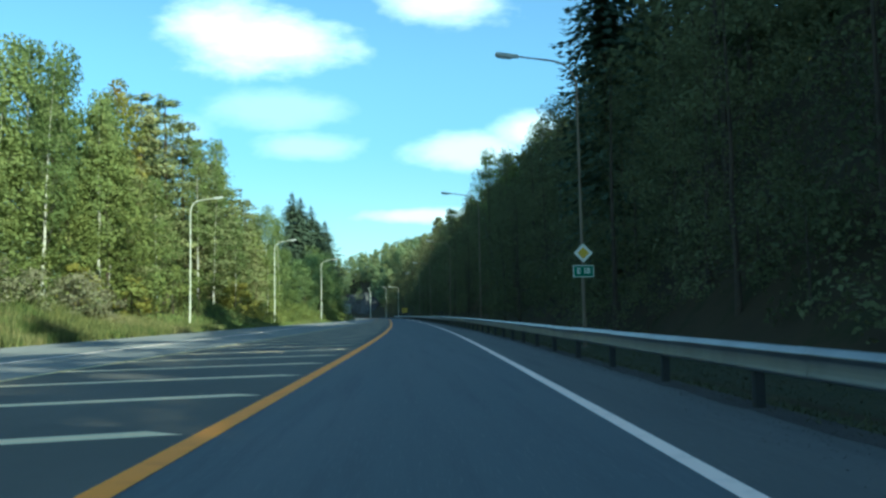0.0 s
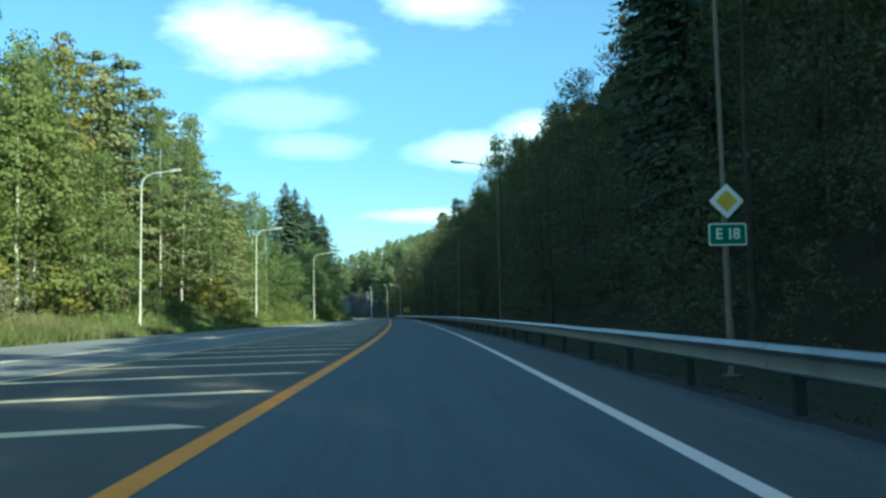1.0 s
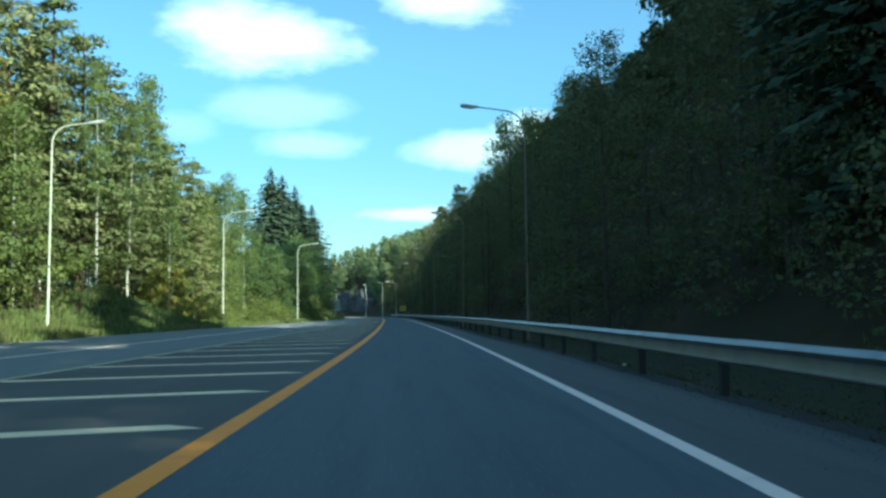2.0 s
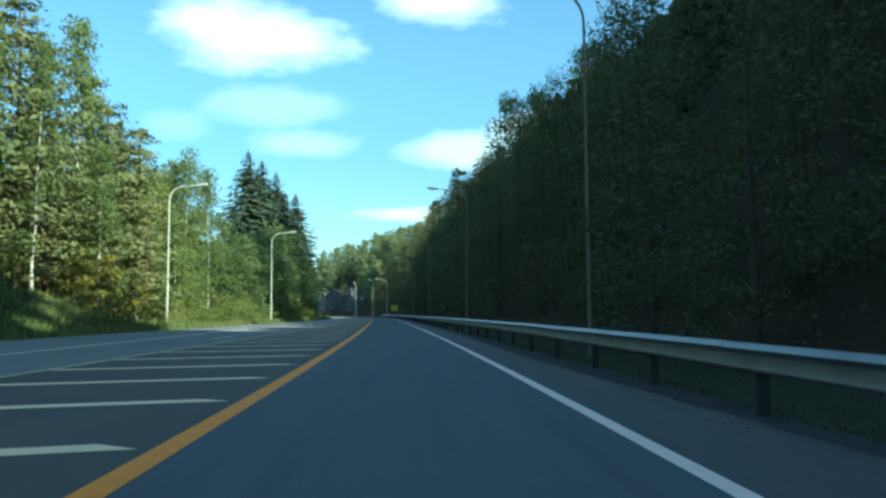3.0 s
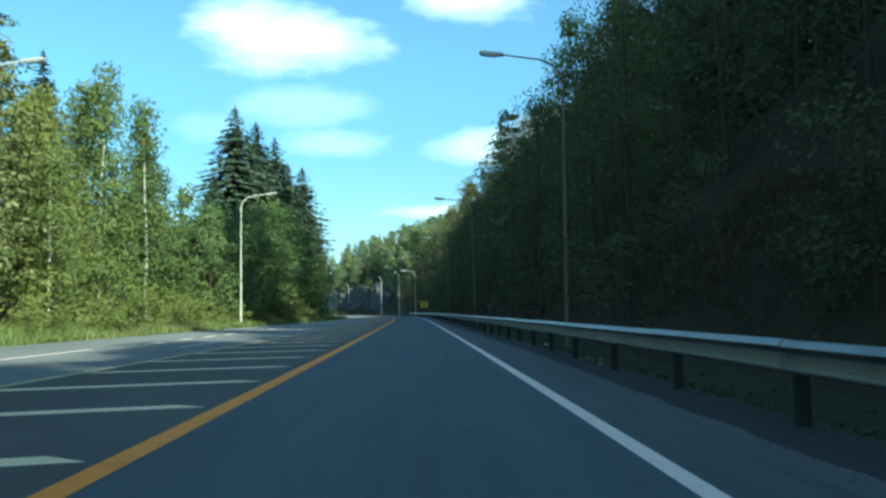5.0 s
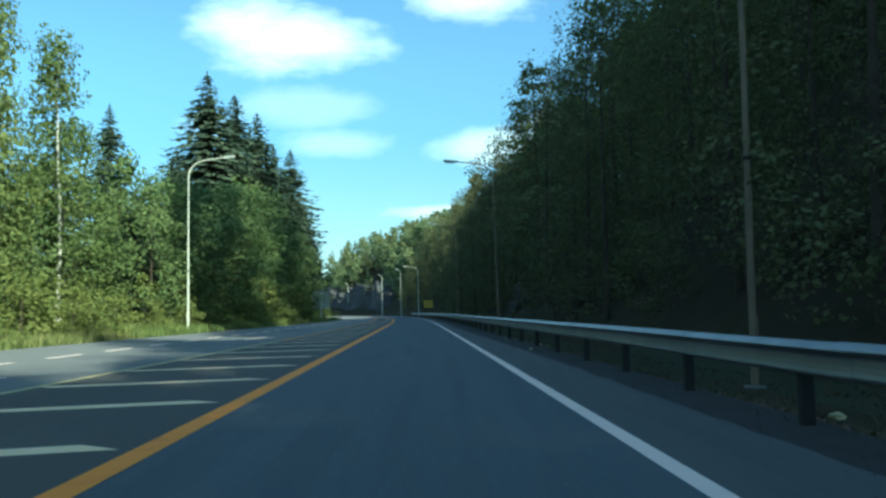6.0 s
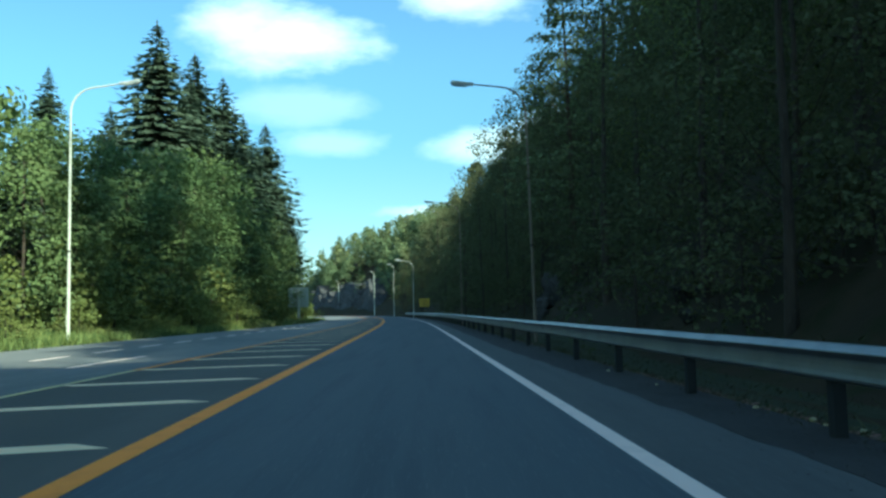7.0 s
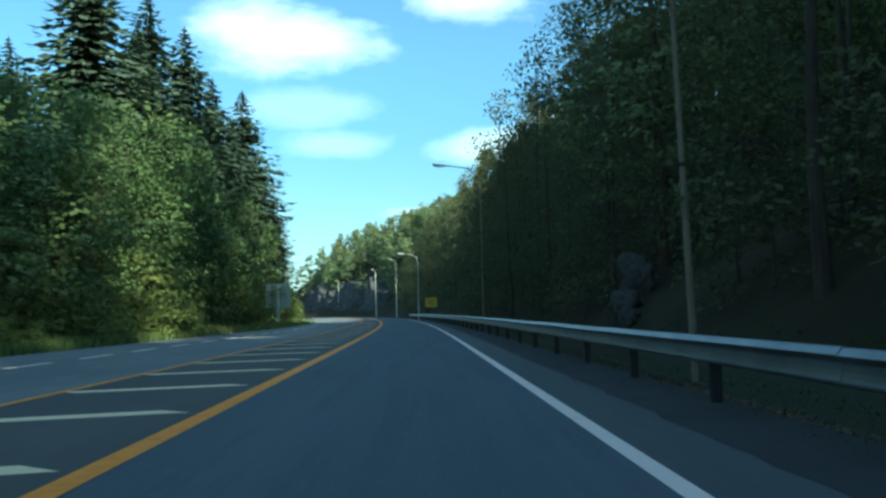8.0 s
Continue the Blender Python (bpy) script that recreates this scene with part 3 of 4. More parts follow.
for x, y, base, height, reach in [(7.06, 32.0, -0.35, 11.25, 3.3), (6.66, 71.8, -0.35, 11.6, 3.35), (6.12, 111.5, -0.35, 10.9, 3.3), (4.68, 148.2, -0.35, 10.35, 3.1), (3.26, 186.3, -0.35, 10.45, 3.1),
                                  (-2.15, 256.0, -0.3, 9.7, 3.0), (-6.6, 282.0, -0.2, 10.6, 2.0), (-14.6, 343.0, 0.0, 12.1, 1.6), (-30.7, 400.0, 0.0, 11.8, 1.4)]:
    street_lamp(x, y, base, height, reach, -1, thick=1.0 if y < 300 else 2.0, toward=0 if y < 270 else 55, lean={111.5: 0.7, 148.2: -0.9}.get(y, 0.0))


# ---------------------------------------------------------------- signs
def rounded_plate(w, h, d, r, m=None, seg=5):
    bm = bmesh.new()
    ring = []
    for cx, cz, a0 in ((w / 2 - r, h / 2 - r, 0), (-w / 2 + r, h / 2 - r, 90), (-w / 2 + r, -h / 2 + r, 180), (w / 2 - r, -h / 2 + r, 270)):
        for k in range(seg + 1):
            a = math.radians(a0 + 90 * k / seg)
            ring.append(bm.verts.new((cx + r * math.cos(a), 0, cz + r * math.sin(a))))
    face = bm.faces.new(ring)
    ext = bmesh.ops.extrude_face_region(bm, geom=[face])
    bmesh.ops.translate(bm, vec=(0, d, 0), verts=[g for g in ext["geom"] if isinstance(g, bmesh.types.BMVert)])
    if m is not None:
        bm.transform(m)
    return bm


def text_mesh(name, text, size, mat, parent, m):
    cu = bpy.data.curves.new(name, "FONT")
    cu.body, cu.size, cu.align_x, cu.align_y, cu.extrude, cu.offset = text, size, "CENTER", "CENTER", 0.002, 0.006
    tmp = bpy.data.objects.new("tmp", cu)
    scene.collection.objects.link(tmp)
    me = bpy.data.meshes.new_from_object(tmp.evaluated_get(bpy.context.evaluated_depsgraph_get()))
    bpy.data.objects.remove(tmp)
    me.transform(m)
    me.materials.clear()
    me.materials.append(mat)
    ob = new(name, me)
    ob.parent = parent
    return ob


def build_priority_sign():
    top = bpy.data.objects.new("priority_sign", None)
    scene.collection.objects.link(top)
    top.location = (7.08, 31.88, 3.41)
    tagged(top, "yellow and white diamond priority road sign on a lamp pole", "road sign")
    q = Matrix.Rotation(math.radians(45), 4, "Y")
    part("plate", rounded_plate(0.54, 0.54, 0.02, 0.045, q), SIGN_WHITE, top)
    part("yellow_field", rounded_plate(0.335, 0.335, 0.006, 0.03, Matrix.Translation((0, -0.005, 0)) @ q), SIGN_YELLOW, top)
    part("clamp", box_bm(0.2, 0.10, 0.05, Matrix.Translation((0, 0.07, 0)), 0.01), GALV_DULL, top)
    top = bpy.data.objects.new("route_sign", None)
    scene.collection.objects.link(top)
    top.location = (7.07, 31.88, 2.69)
    tagged(top, "green route number sign with white border on a lamp pole", "road sign")
    part("plate", rounded_plate(0.82, 0.475, 0.02, 0.05), SIGN_WHITE, top)
    part("green_field", rounded_plate(0.765, 0.42, 0.006, 0.04, Matrix.Translation((0, -0.005, 0))), SIGN_GREEN, top)
    for word, dx in (("E", -0.19), ("1", 0.05), ("8", 0.19)):
        text_mesh("letter", word, 0.32, SIGN_WHITE, top, Matrix.Translation((dx, -0.010, 0.0)) @ Matrix.Rotation(math.radians(90), 4, "X"))
    part("clamp", box_bm(0.2, 0.10, 0.05, Matrix.Translation((0, 0.07, 0)), 0.01), GALV_DULL, top)


build_priority_sign()


def build_big_sign_back():
    top = bpy.data.objects.new("direction_sign", None)
    scene.collection.objects.link(top)
    top.location = (-15.7, 216.0, 0)
    tagged(top, "back of a large square aluminium direction sign on a post", "road sign")
    part("panel", rounded_plate(2.5, 2.45, 0.03, 0.08, Matrix.Translation((0, 0.12, 3.05))), SIGN_BACK, top)
    for z in (2.3, 3.05, 3.8):
        part("rail", box_bm(2.3, 0.05, 0.07, Matrix.Translation((0, 0.09, z)), 0.01), SIGN_BACK, top)
    v, f = tube([(0.05, 0, -0.4), (0.05, 0, 4.2)], [0.17, 0.17], 12)
    mesh_object("post", v, f, POLE_GREY, top, "thick grey steel post")


build_big_sign_back()


def build_yellow_sign():
    top = bpy.data.objects.new("yellow_sign", None)
    scene.collection.objects.link(top)
    top.location = (-0.25, 250.0, 0)
    tagged(top, "yellow rectangular road sign on two posts behind the guardrail", "road sign")
    part("panel", rounded_plate(1.65, 1.35, 0.03, 0.08, Matrix.Translation((0, 0, 2.4))), SIGN_YELLOW, top)
    for x in (-0.6, 0.6):
        v, f = tube([(x, 0.07, -0.4), (x, 0.07, 2.9)], [0.045, 0.045], 10)
        mesh_object("post", v, f, GALV_DULL, top)
    for x, z, w in ((-0.1, 2.68, 1.0), (-0.2, 2.38, 0.8), (0.0, 2.1, 1.1)):
        part("bar", box_bm(w, 0.01, 0.07, Matrix.Translation((x, -0.008, z))), SIGN_BLACK, top)


build_yellow_sign()


# ---------------------------------------------------------------- grass island and kerb at the side road
def build_island():
    ys = [226 + 2.0 * i for i in range(19)]
    near = [(float(EDGE_LEFT(y)) + 0.6, y) for y in ys]
    wide = [5.5 * math.sin(math.pi * min(1, (i + 1) / 9) / 2) for i in range(19)]
    far = [(x - w, y + 1.2) for (x, y), w in zip(near, wide)]
    verts = [(x, y, 0.13) for x, y in near] + [(x, y, 0.30) for x, y in far]
    n = len(ys)
    ob = mesh_object("grass_island", verts, [(i, i + n, i + n + 1, i + 1) for i in range(n - 1)], GRASS_LAWN)
    tagged(ob, "short sunlit green grass on the island by the side road", "grass", kind="structure")
    for i in range(n - 1):
        (x0, y0), (x1, y1) = near[i], near[i + 1]
        m = Matrix.Translation(((x0 + x1) / 2 + 0.08, (y0 + y1) / 2, 0.05)) @ pose(0, 0, 0, 0, 0, math.degrees(math.atan2(x0 - x1, y1 - y0)))
        part("kerb_stone", box_bm(0.16, 1.98, 0.26, m, 0.02), KERB, ob)


build_island()


def build_rock_face():
    rng = np.random.default_rng(3)
    rows, cols, step = 17, 96, 0.96
    # upright seams: whole columns stand proud or back, with ledges across them
    seam = np.repeat(rng.normal(0, 0.55, cols // 3 + 1), 3)[:cols] + rng.normal(0, 0.18, cols)
    ledge = np.cumsum(np.abs(rng.normal(0.10, 0.16, rows)))
    verts, faces = [], []
    for j in range(cols):
        y = 352 + step * j
        height = (9.5 + 1.6 * math.sin(j * 0.19) + 0.9 * math.sin(j * 0.53 + 1)) * min(1, (j + 2) / 14, (cols + 1 - j) / 14)
        for i in range(rows):
            w = i / (rows - 1)
            p = along(y, 13.2 + ledge[i] * 0.9 + seam[j] * (0.3 + 0.7 * w) + rng.normal(0, 0.16))
            verts.append((p.x, p.y, -0.4 + height * w + rng.normal(0, 0.12)))
    for j in range(cols - 1):
        for i in range(rows - 1):
            q = j * rows + i
            faces.append((q, q + rows, q + rows + 1, q + 1))
    top_ring = [j * rows + rows - 1 for j in range(cols)]
    base = len(verts)
    for j in range(cols):
        p = along(352 + step * j, 24.0)
        verts.append((p.x, p.y, verts[top_ring[j]][2] + 0.5))
    for j in range(cols - 1):
        faces.append((top_ring[j], top_ring[j + 1], base + j + 1, base + j))
    ob = mesh_object("rock_face", verts, faces, ROCK)
    tagged(ob, "grey blasted rock cutting beside the bend", "rock face", kind="structure")


build_rock_face()


def rock_outcrop(x, y, wide, tall, seed):
    """A craggy knob of bedrock that juts from the bank."""
    rng = np.random.default_rng(seed)
    bm = bmesh.new()
    bmesh.ops.create_icosphere(bm, subdivisions=4, radius=1.0)
    cuts = [(Vector(rng.normal(size=3)).normalized(), rng.uniform(0.40, 0.75)) for _ in range(22)]
    for v in bm.verts:
        for n, d in cuts:
            over = v.co.dot(n) - d
            if over > 0:
                v.co -= n * over * 0.92
        v.co += v.co.normalized() * 0.22 * noise.noise(v.co * 2.7 + Vector((seed, 0, 0))) + v.co.normalized() * 0.09 * noise.noise(v.co * 7.0)
        v.co = Vector((v.co.x * wide * 0.8, v.co.y * wide, v.co.z * tall))
    bm.transform(Matrix.Translation((x, y, float(ground_z(x, y)) + tall * 0.25)))
    ob = part("rock_outcrop", bm, CRAG)
    tagged(ob, "craggy grey bedrock knob jutting from the shaded bank", "rock", group="rock outcrops on the bank")


for x, y, wide, tall, seed in ((7.3, 164.2, 1.2, 1.2, 4), (8.2, 166.2, 1.5, 1.7, 5), (6.9, 162.3, 0.8, 0.7, 6), (8.6, 141.0, 0.7, 0.6, 8), (7.9, 138.5, 0.4, 0.35, 9)):
    rock_outcrop(x, y, wide, tall, seed)


# ---------------------------------------------------------------- trees
def leaf_cards(rng, centres, outward, length, width, loose=0.55, lift=0.3, droop=0.0):
    """A small kite-shaped leaf spray at each centre, lying like shingles over the crown: its face looks outwards, more or less."""
    n = len(centres)
    face = outward + rng.normal(0, loose, (n, 3)) + np.array([0, 0, lift])
    face /= np.linalg.norm(face, axis=1, keepdims=True)
    a = rng.normal(size=(n, 3))
    a[:, 2] -= droop
    a -= face * np.sum(a * face, 1, keepdims=True)
    a /= np.linalg.norm(a, axis=1, keepdims=True)
    b = np.cross(face, a)
    s = rng.uniform(0.6, 1.35, (n, 1))
    verts = np.stack([centres + a * length * s, centres + b * width * s + a * 0.15 * length, centres - a * length * s * 0.8, centres - b * width * s + a * 0.15 * length], 1).reshape(-1, 3)
    return verts, np.arange(4 * n).reshape(-1, 4)


def shell(rng, n, inner=0.3):
    """Directions over a ball, and the same pulled in to uneven depths."""
    d = rng.normal(size=(n, 3))
    d /= np.linalg.norm(d, axis=1, keepdims=True)
    return d, d * rng.uniform(inner, 1.0, (n, 1)) ** 0.5


def join(pieces):
    verts, faces, n = [], [], 0
    for v, f in pieces:
        v = np.array([tuple(p) for p in v]) if not isinstance(v, np.ndarray) else v
        verts.append(v)
        faces += [tuple(int(i) + n for i in face) for face in f]
        n += len(v)
    return np.concatenate(verts), faces


def trunk_line(rng, height, sway):
    pts = [Vector((0, 0, -0.5))]
    dx, dy = rng.normal(0, sway, 2)
    for k in range(1, 8):
        w = k / 7
        pts.append(Vector((dx * w * w + rng.normal(0, sway * 0.12), dy * w * w + rng.normal(0, sway * 0.12), height * w)))
    return pts


def on_line(pts, w):
    f = min(max(w, 0), 0.9999) * (len(pts) - 1)
    i = int(f)
    return pts[i].lerp(pts[i + 1], f - i)


def limb(start, end, r, sides=3):
    run = end - start
    mid = start + run * 0.35 + Vector((0, 0, -0.05 * run.length))
    late = start + run * 0.7 + Vector((run.y, -run.x, 0.3 * run.length)) * 0.06
    return tube([start, mid, late, end], [r, r * 0.7, r * 0.4, r * 0.12], sides)


def broadleaf(rng, height, radius, bare, clumps, leaves, leaf, taper, droop):
    pts = trunk_line(rng, height * 0.97, height * 0.02)
    r0 = height * 0.0075 + 0.025
    wood = [tube(pts, [r0 * (1.25 if k == 0 else 1) * (1 - 0.93 * k / 7) for k in range(8)], 8)]
    crown = []
    for k in range(clumps):
        w = bare + (1 - bare) * (k + rng.uniform(0, 1)) / clumps
        q = (w - bare) / (1 - bare)
        env = radius * (math.sin(math.pi * min(1, q * 0.85 + 0.15)) ** 0.7) * (1 - taper * q) + 0.25
        ang, rr = rng.uniform(0, 2 * math.pi), env * math.sqrt(rng.uniform(0.12, 1.0))
        axis = on_line(pts, w)
        c = axis + Vector((math.cos(ang) * rr, math.sin(ang) * rr, rng.normal(0, 0.3)))
        if rng.random() < 0.42:
            wood.append(limb(on_line(pts, max(0.12, w - 0.10 - 0.05 * rr / max(radius, 0.1))), c, r0 * 0.17 * (1.1 - 0.7 * q)))
        size = np.array([0.95, 0.95, 0.62]) * (0.27 * radius + 0.26) * rng.uniform(0.65, 1.25)
        n = int(leaves * rng.uniform(0.6, 1.4))
        d, inside = shell(rng, n)
        away = d * 0.7 + 0.6 * np.array((math.cos(ang), math.sin(ang), 0.15)) * (rr / max(env, 0.1))
        crown.append(leaf_cards(rng, np.array(c) + inside * size, away, leaf, leaf * 0.6, 0.45, 0.3, droop))
    return join(wood), join(crown)


def spruce(rng, height, slope, cap, step, twig, bare=0.05):
    """Whorls of drooping boughs; slope: how fast the crown widens downwards, cap: its greatest reach."""
    pts = trunk_line(rng, height, height * 0.004)
    r0 = height * 0.010 + 0.03
    wood = [tube(pts, [r0 * (1 - 0.96 * k / 7) for k in range(8)], 7)]
    mid, along_, face, half, wide = [], [], [], [], []

    def spray(c, d, n, length, width):
        mid.append(c), along_.append(d), face.append(n), half.append(length), wide.append(width)

    z = bare * height
    while z < height - 0.25:
        down = height - z
        env = min(slope * down, cap * (0.55 + 0.45 * min(1, z / (0.22 * height)))) * rng.uniform(0.88, 1.08)
        boughs = 7 if down < 3 else (10 if down < 8 else 13)
        turn = rng.uniform(0, 6.28)
        for k in range(boughs):
            ang = turn + 6.283 * (k + rng.uniform(-0.3, 0.3)) / boughs
            reach = env * rng.uniform(0.72, 1.15)
            out, side = np.array((math.cos(ang), math.sin(ang), 0.0)), np.array((-math.sin(ang), math.cos(ang), 0.0))
            fall = rng.uniform(0.30, 0.55) if down > 3 else rng.uniform(-0.3, 0.15)
            n = max(2, int(reach / twig * 1.25))
            for j in range(n):
                w = (j + 0.8) / n
                level = z + reach * (-fall * w + 0.30 * w * w * max(fall, 0)) + rng.normal(0, 0.05)
                fan = (1 if j % 2 else -1) * rng.uniform(0.35, 0.8)
                d = out * math.cos(fan) + side * math.sin(fan) + np.array((0, 0, -0.30))
                size = twig * rng.uniform(0.75, 1.25) * (1.15 - 0.45 * w) * min(1.0, 0.30 + 0.17 * down)
                spray(out * reach * w * 0.86 + side * math.sin(fan) * size * 0.5 + np.array((0, 0, level)), d, out * 0.85 + np.array((0, 0, 0.6)) + rng.normal(0, 0.28, 3), size, size * 0.46)
            tip = np.array((0, 0, z + reach * (-fall + 0.34 * max(fall, 0))))
            spray(out * reach * 0.90 + tip, out + np.array((0, 0, 0.10)), out * 0.3 + np.array((0, 0, 0.9)), twig * 0.75 * min(1.0, 0.30 + 0.17 * down), twig * 0.17)
        z += step * (0.62 if down < 6 else 1.0) * rng.uniform(0.85, 1.15)
    for k in range(5):
        spray(np.array((0, 0, height - 0.1 - 0.22 * k)), np.array((0.15 * (-1) ** k, 0.1, 1.0)), np.array((math.cos(k * 2.1), math.sin(k * 2.1), 0.2)), 0.38, 0.07 + 0.02 * k)
    c, d, f = np.array(mid), np.array(along_), np.array(face)
    l, w = np.array(half)[:, None], np.array(wide)[:, None]
    d /= np.linalg.norm(d, axis=1, keepdims=True)
    b = np.cross(f, d)
    b /= np.linalg.norm(b, axis=1, keepdims=True)
    sag = np.array([0, 0, -0.25]) * l
    verts = np.stack([c + d * l, c + b * w + sag * 0.5, c - d * l * 0.8, c - b * w + sag * 0.5], 1).reshape(-1, 3)
    return join(wood), (verts, np.arange(len(verts)).reshape(-1, 4))


def pine(rng, height, radius, bare, tiers, leaves, needle):
    """Tiers of level boughs that carry flat, feathery pads of needles."""
    pts = trunk_line(rng, height * 0.985, height * 0.010)
    r0 = height * 0.0105 + 0.03
    wood = [tube(pts, [r0 * (1 - 0.88 * k / 7) for k in range(8)], 8)]
    crown = []
    for k in range(tiers):
        q = (k + rng.uniform(0, 0.8)) / tiers
        w = bare + (1 - bare) * q
        env = radius * (0.18 + 0.82 * min(1, 1.45 * (1 - q)) ** 0.9)
        turn = rng.uniform(0, 6.28)
        for b in range(4 if q < 0.8 else 3):
            ang = turn + b * (1.57 if q < 0.8 else 2.09) + rng.uniform(-0.5, 0.5)
            reach = env * rng.uniform(0.65, 1.15)
            axis = on_line(pts, w)
            out = Vector((math.cos(ang), math.sin(ang), 0))
            tip = axis + out * reach + Vector((0, 0, reach * rng.uniform(-0.2, 0.4)))
            if b % 2 == 0:
                wood.append(limb(on_line(pts, w - 0.01), tip, r0 * 0.2 * (1.2 - q)))
            for u, share in ((0.55, 0.45), (0.95, 0.55)):
                n = int(leaves * share * rng.uniform(0.75, 1.25))
                d, inside = shell(rng, n, 0.15)
                pad = np.array([0.28 * reach + 0.35, 0.28 * reach + 0.35, 0.34]) * rng.uniform(0.85, 1.15)
                c = np.array(axis.lerp(tip, u))
                away = d * np.array([0.5, 0.5, 0.5]) + np.array(out) * 0.55 + np.array([0, 0, 0.35])
                crown.append(leaf_cards(rng, c + inside * pad, away, needle, needle * 0.42, 0.35, 0.2, -0.1))
    return join(wood), join(crown)


KINDS = {}


def prototype(key, name, label, category, made, bark, leaf, height):
    (tv, tf), (cv, cf) = made
    trunk = bpy.data.meshes.new("trunk")
    trunk.from_pydata(tv.tolist(), [], tf)
    trunk.materials.append(bark)
    if bark is BARK_BIRCH:
        trunk.materials.append(TWIG)
        for poly in trunk.polygons[58:]:
            poly.material_index = 1
    crown = bpy.data.meshes.new("crown")
    crown.from_pydata(cv.tolist(), [], cf.tolist() if isinstance(cf, np.ndarray) else cf)
    crown.materials.append(leaf)
    KINDS.setdefault(key, []).append((name, label, category, trunk, crown, height))


COUNT = [0]


def plant(key, x, y, top=None, height=None, group="", turn=None, wide=1.0, variant=None):
    """A tree of its own at x, y; it reaches to top above sea level, or is height tall."""
    name, label, category, trunk, crown, h = KINDS[key][(COUNT[0] * 7 + 3) % len(KINDS[key]) if variant is None else variant]
    COUNT[0] += 1
    z = float(ground_z(x, y))
    s = (height if height else top - z) / h
    ob = bpy.data.objects.new(name, None)
    scene.collection.objects.link(ob)
    ob.matrix_basis = pose(x, y, z, 0, 0, (COUNT[0] * 137.5) % 360 if turn is None else turn) @ Matrix.Diagonal((s * wide, s * wide, s, 1))
    for part_name, me in (("trunk", trunk), ("crown", crown)):
        p = new(part_name, me)
        p.parent = ob
    return tagged(ob, label, category, group=group)


def build_prototypes():
    def rng(k):
        return np.random.default_rng(k)
    for k in range(3):
        prototype("birch", "birch_tree", "tall slender birch with white bark and light green leaves", "tree", broadleaf(rng(10 + k), 20, 4.3, 0.14, 110, 60, 0.160, 0.78, 0.9), BARK_BIRCH, LEAF_BIRCH, 20)
        prototype("leafy", "broadleaf_tree", "dense green broadleaf tree at the wood's edge", "tree", broadleaf(rng(20 + k), 14, 4.0, 0.06, 96, 68, 0.145, 0.45, 0.3), BARK, LEAF_GREEN, 14)
        prototype("pine", "pine_tree", "tall pine with reddish trunk and bushy grey-green crown", "tree", pine(rng(40 + k), 22, 4.0, 0.14, 25, 54, 0.205), BARK_PINE, NEEDLE_PINE, 22)
        prototype("spruce", "spruce_tree", "tall dark pointed spruce with drooping branches", "tree", spruce(rng(50 + k), 28, 0.54, 5.1, 0.56, 0.60), BARK, NEEDLE_SPRUCE, 28)
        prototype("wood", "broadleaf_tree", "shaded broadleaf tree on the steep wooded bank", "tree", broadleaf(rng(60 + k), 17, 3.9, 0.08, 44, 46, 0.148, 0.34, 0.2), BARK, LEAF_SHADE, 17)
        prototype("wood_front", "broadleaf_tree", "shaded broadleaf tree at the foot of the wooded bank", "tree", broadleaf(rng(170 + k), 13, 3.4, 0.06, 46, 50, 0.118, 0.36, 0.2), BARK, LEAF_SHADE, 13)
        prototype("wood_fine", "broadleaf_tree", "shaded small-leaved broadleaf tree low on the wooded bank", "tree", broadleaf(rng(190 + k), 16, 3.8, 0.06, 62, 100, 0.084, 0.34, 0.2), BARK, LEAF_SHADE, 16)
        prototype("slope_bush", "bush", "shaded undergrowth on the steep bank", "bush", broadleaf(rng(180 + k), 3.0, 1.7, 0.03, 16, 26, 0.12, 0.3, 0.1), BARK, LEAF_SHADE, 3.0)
        prototype("bush", "bush", "low leafy bush at the edge of the wood", "bush", broadleaf(rng(70 + k), 3.4, 1.7, 0.05, 18, 36, 0.13, 0.3, 0.1), BARK, LEAF_GREEN, 3.4)
    prototype("spruce_fine", "spruce_tree", "tall dark spruce at the foot of the shaded bank", "tree", spruce(rng(58), 28, 0.40, 4.6, 0.60, 0.48), BARK, NEEDLE_SPRUCE, 28)
    for k in range(2):
        prototype("verge_bush", "bush", "low yellow-green bush beside the road", "bush", broadleaf(rng(190 + k), 2.4, 1.5, 0.03, 22, 46, 0.085, 0.3, 0.1), BARK, LEAF_GREEN, 2.4)
    prototype("dry_bush", "bush", "dry grey-brown brushwood at the wood's edge", "bush", broadleaf(rng(95), 3.0, 1.6, 0.02, 26, 44, 0.11, 0.3, 0.1), BARK, LEAF_DRY, 3.0)
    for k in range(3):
        prototype("alder", "broadleaf_tree", "dense alder at the wood's edge, leaves coloured darker for the shade", "tree", broadleaf(rng(140 + k), 14, 4.2, 0.05, 78, 54, 0.155, 0.45, 0.3), BARK, LEAF_ALDER_SHADED, 14)
    for k in range(2):
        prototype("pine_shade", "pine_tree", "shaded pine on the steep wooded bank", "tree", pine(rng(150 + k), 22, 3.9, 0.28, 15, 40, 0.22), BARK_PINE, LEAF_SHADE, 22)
    for k in range(2):
        prototype("birch_back", "birch_tree", "birch deeper in the sunlit wood", "tree", broadleaf(rng(100 + k), 20, 3.6, 0.35, 48, 28, 0.28, 0.55, 0.9), BARK_BIRCH, LEAF_BIRCH, 20)
        prototype("pine_back", "pine_tree", "pine deeper in the sunlit wood", "tree", pine(rng(110 + k), 22, 3.9, 0.40, 13, 28, 0.36), BARK_PINE, NEEDLE_PINE, 22)
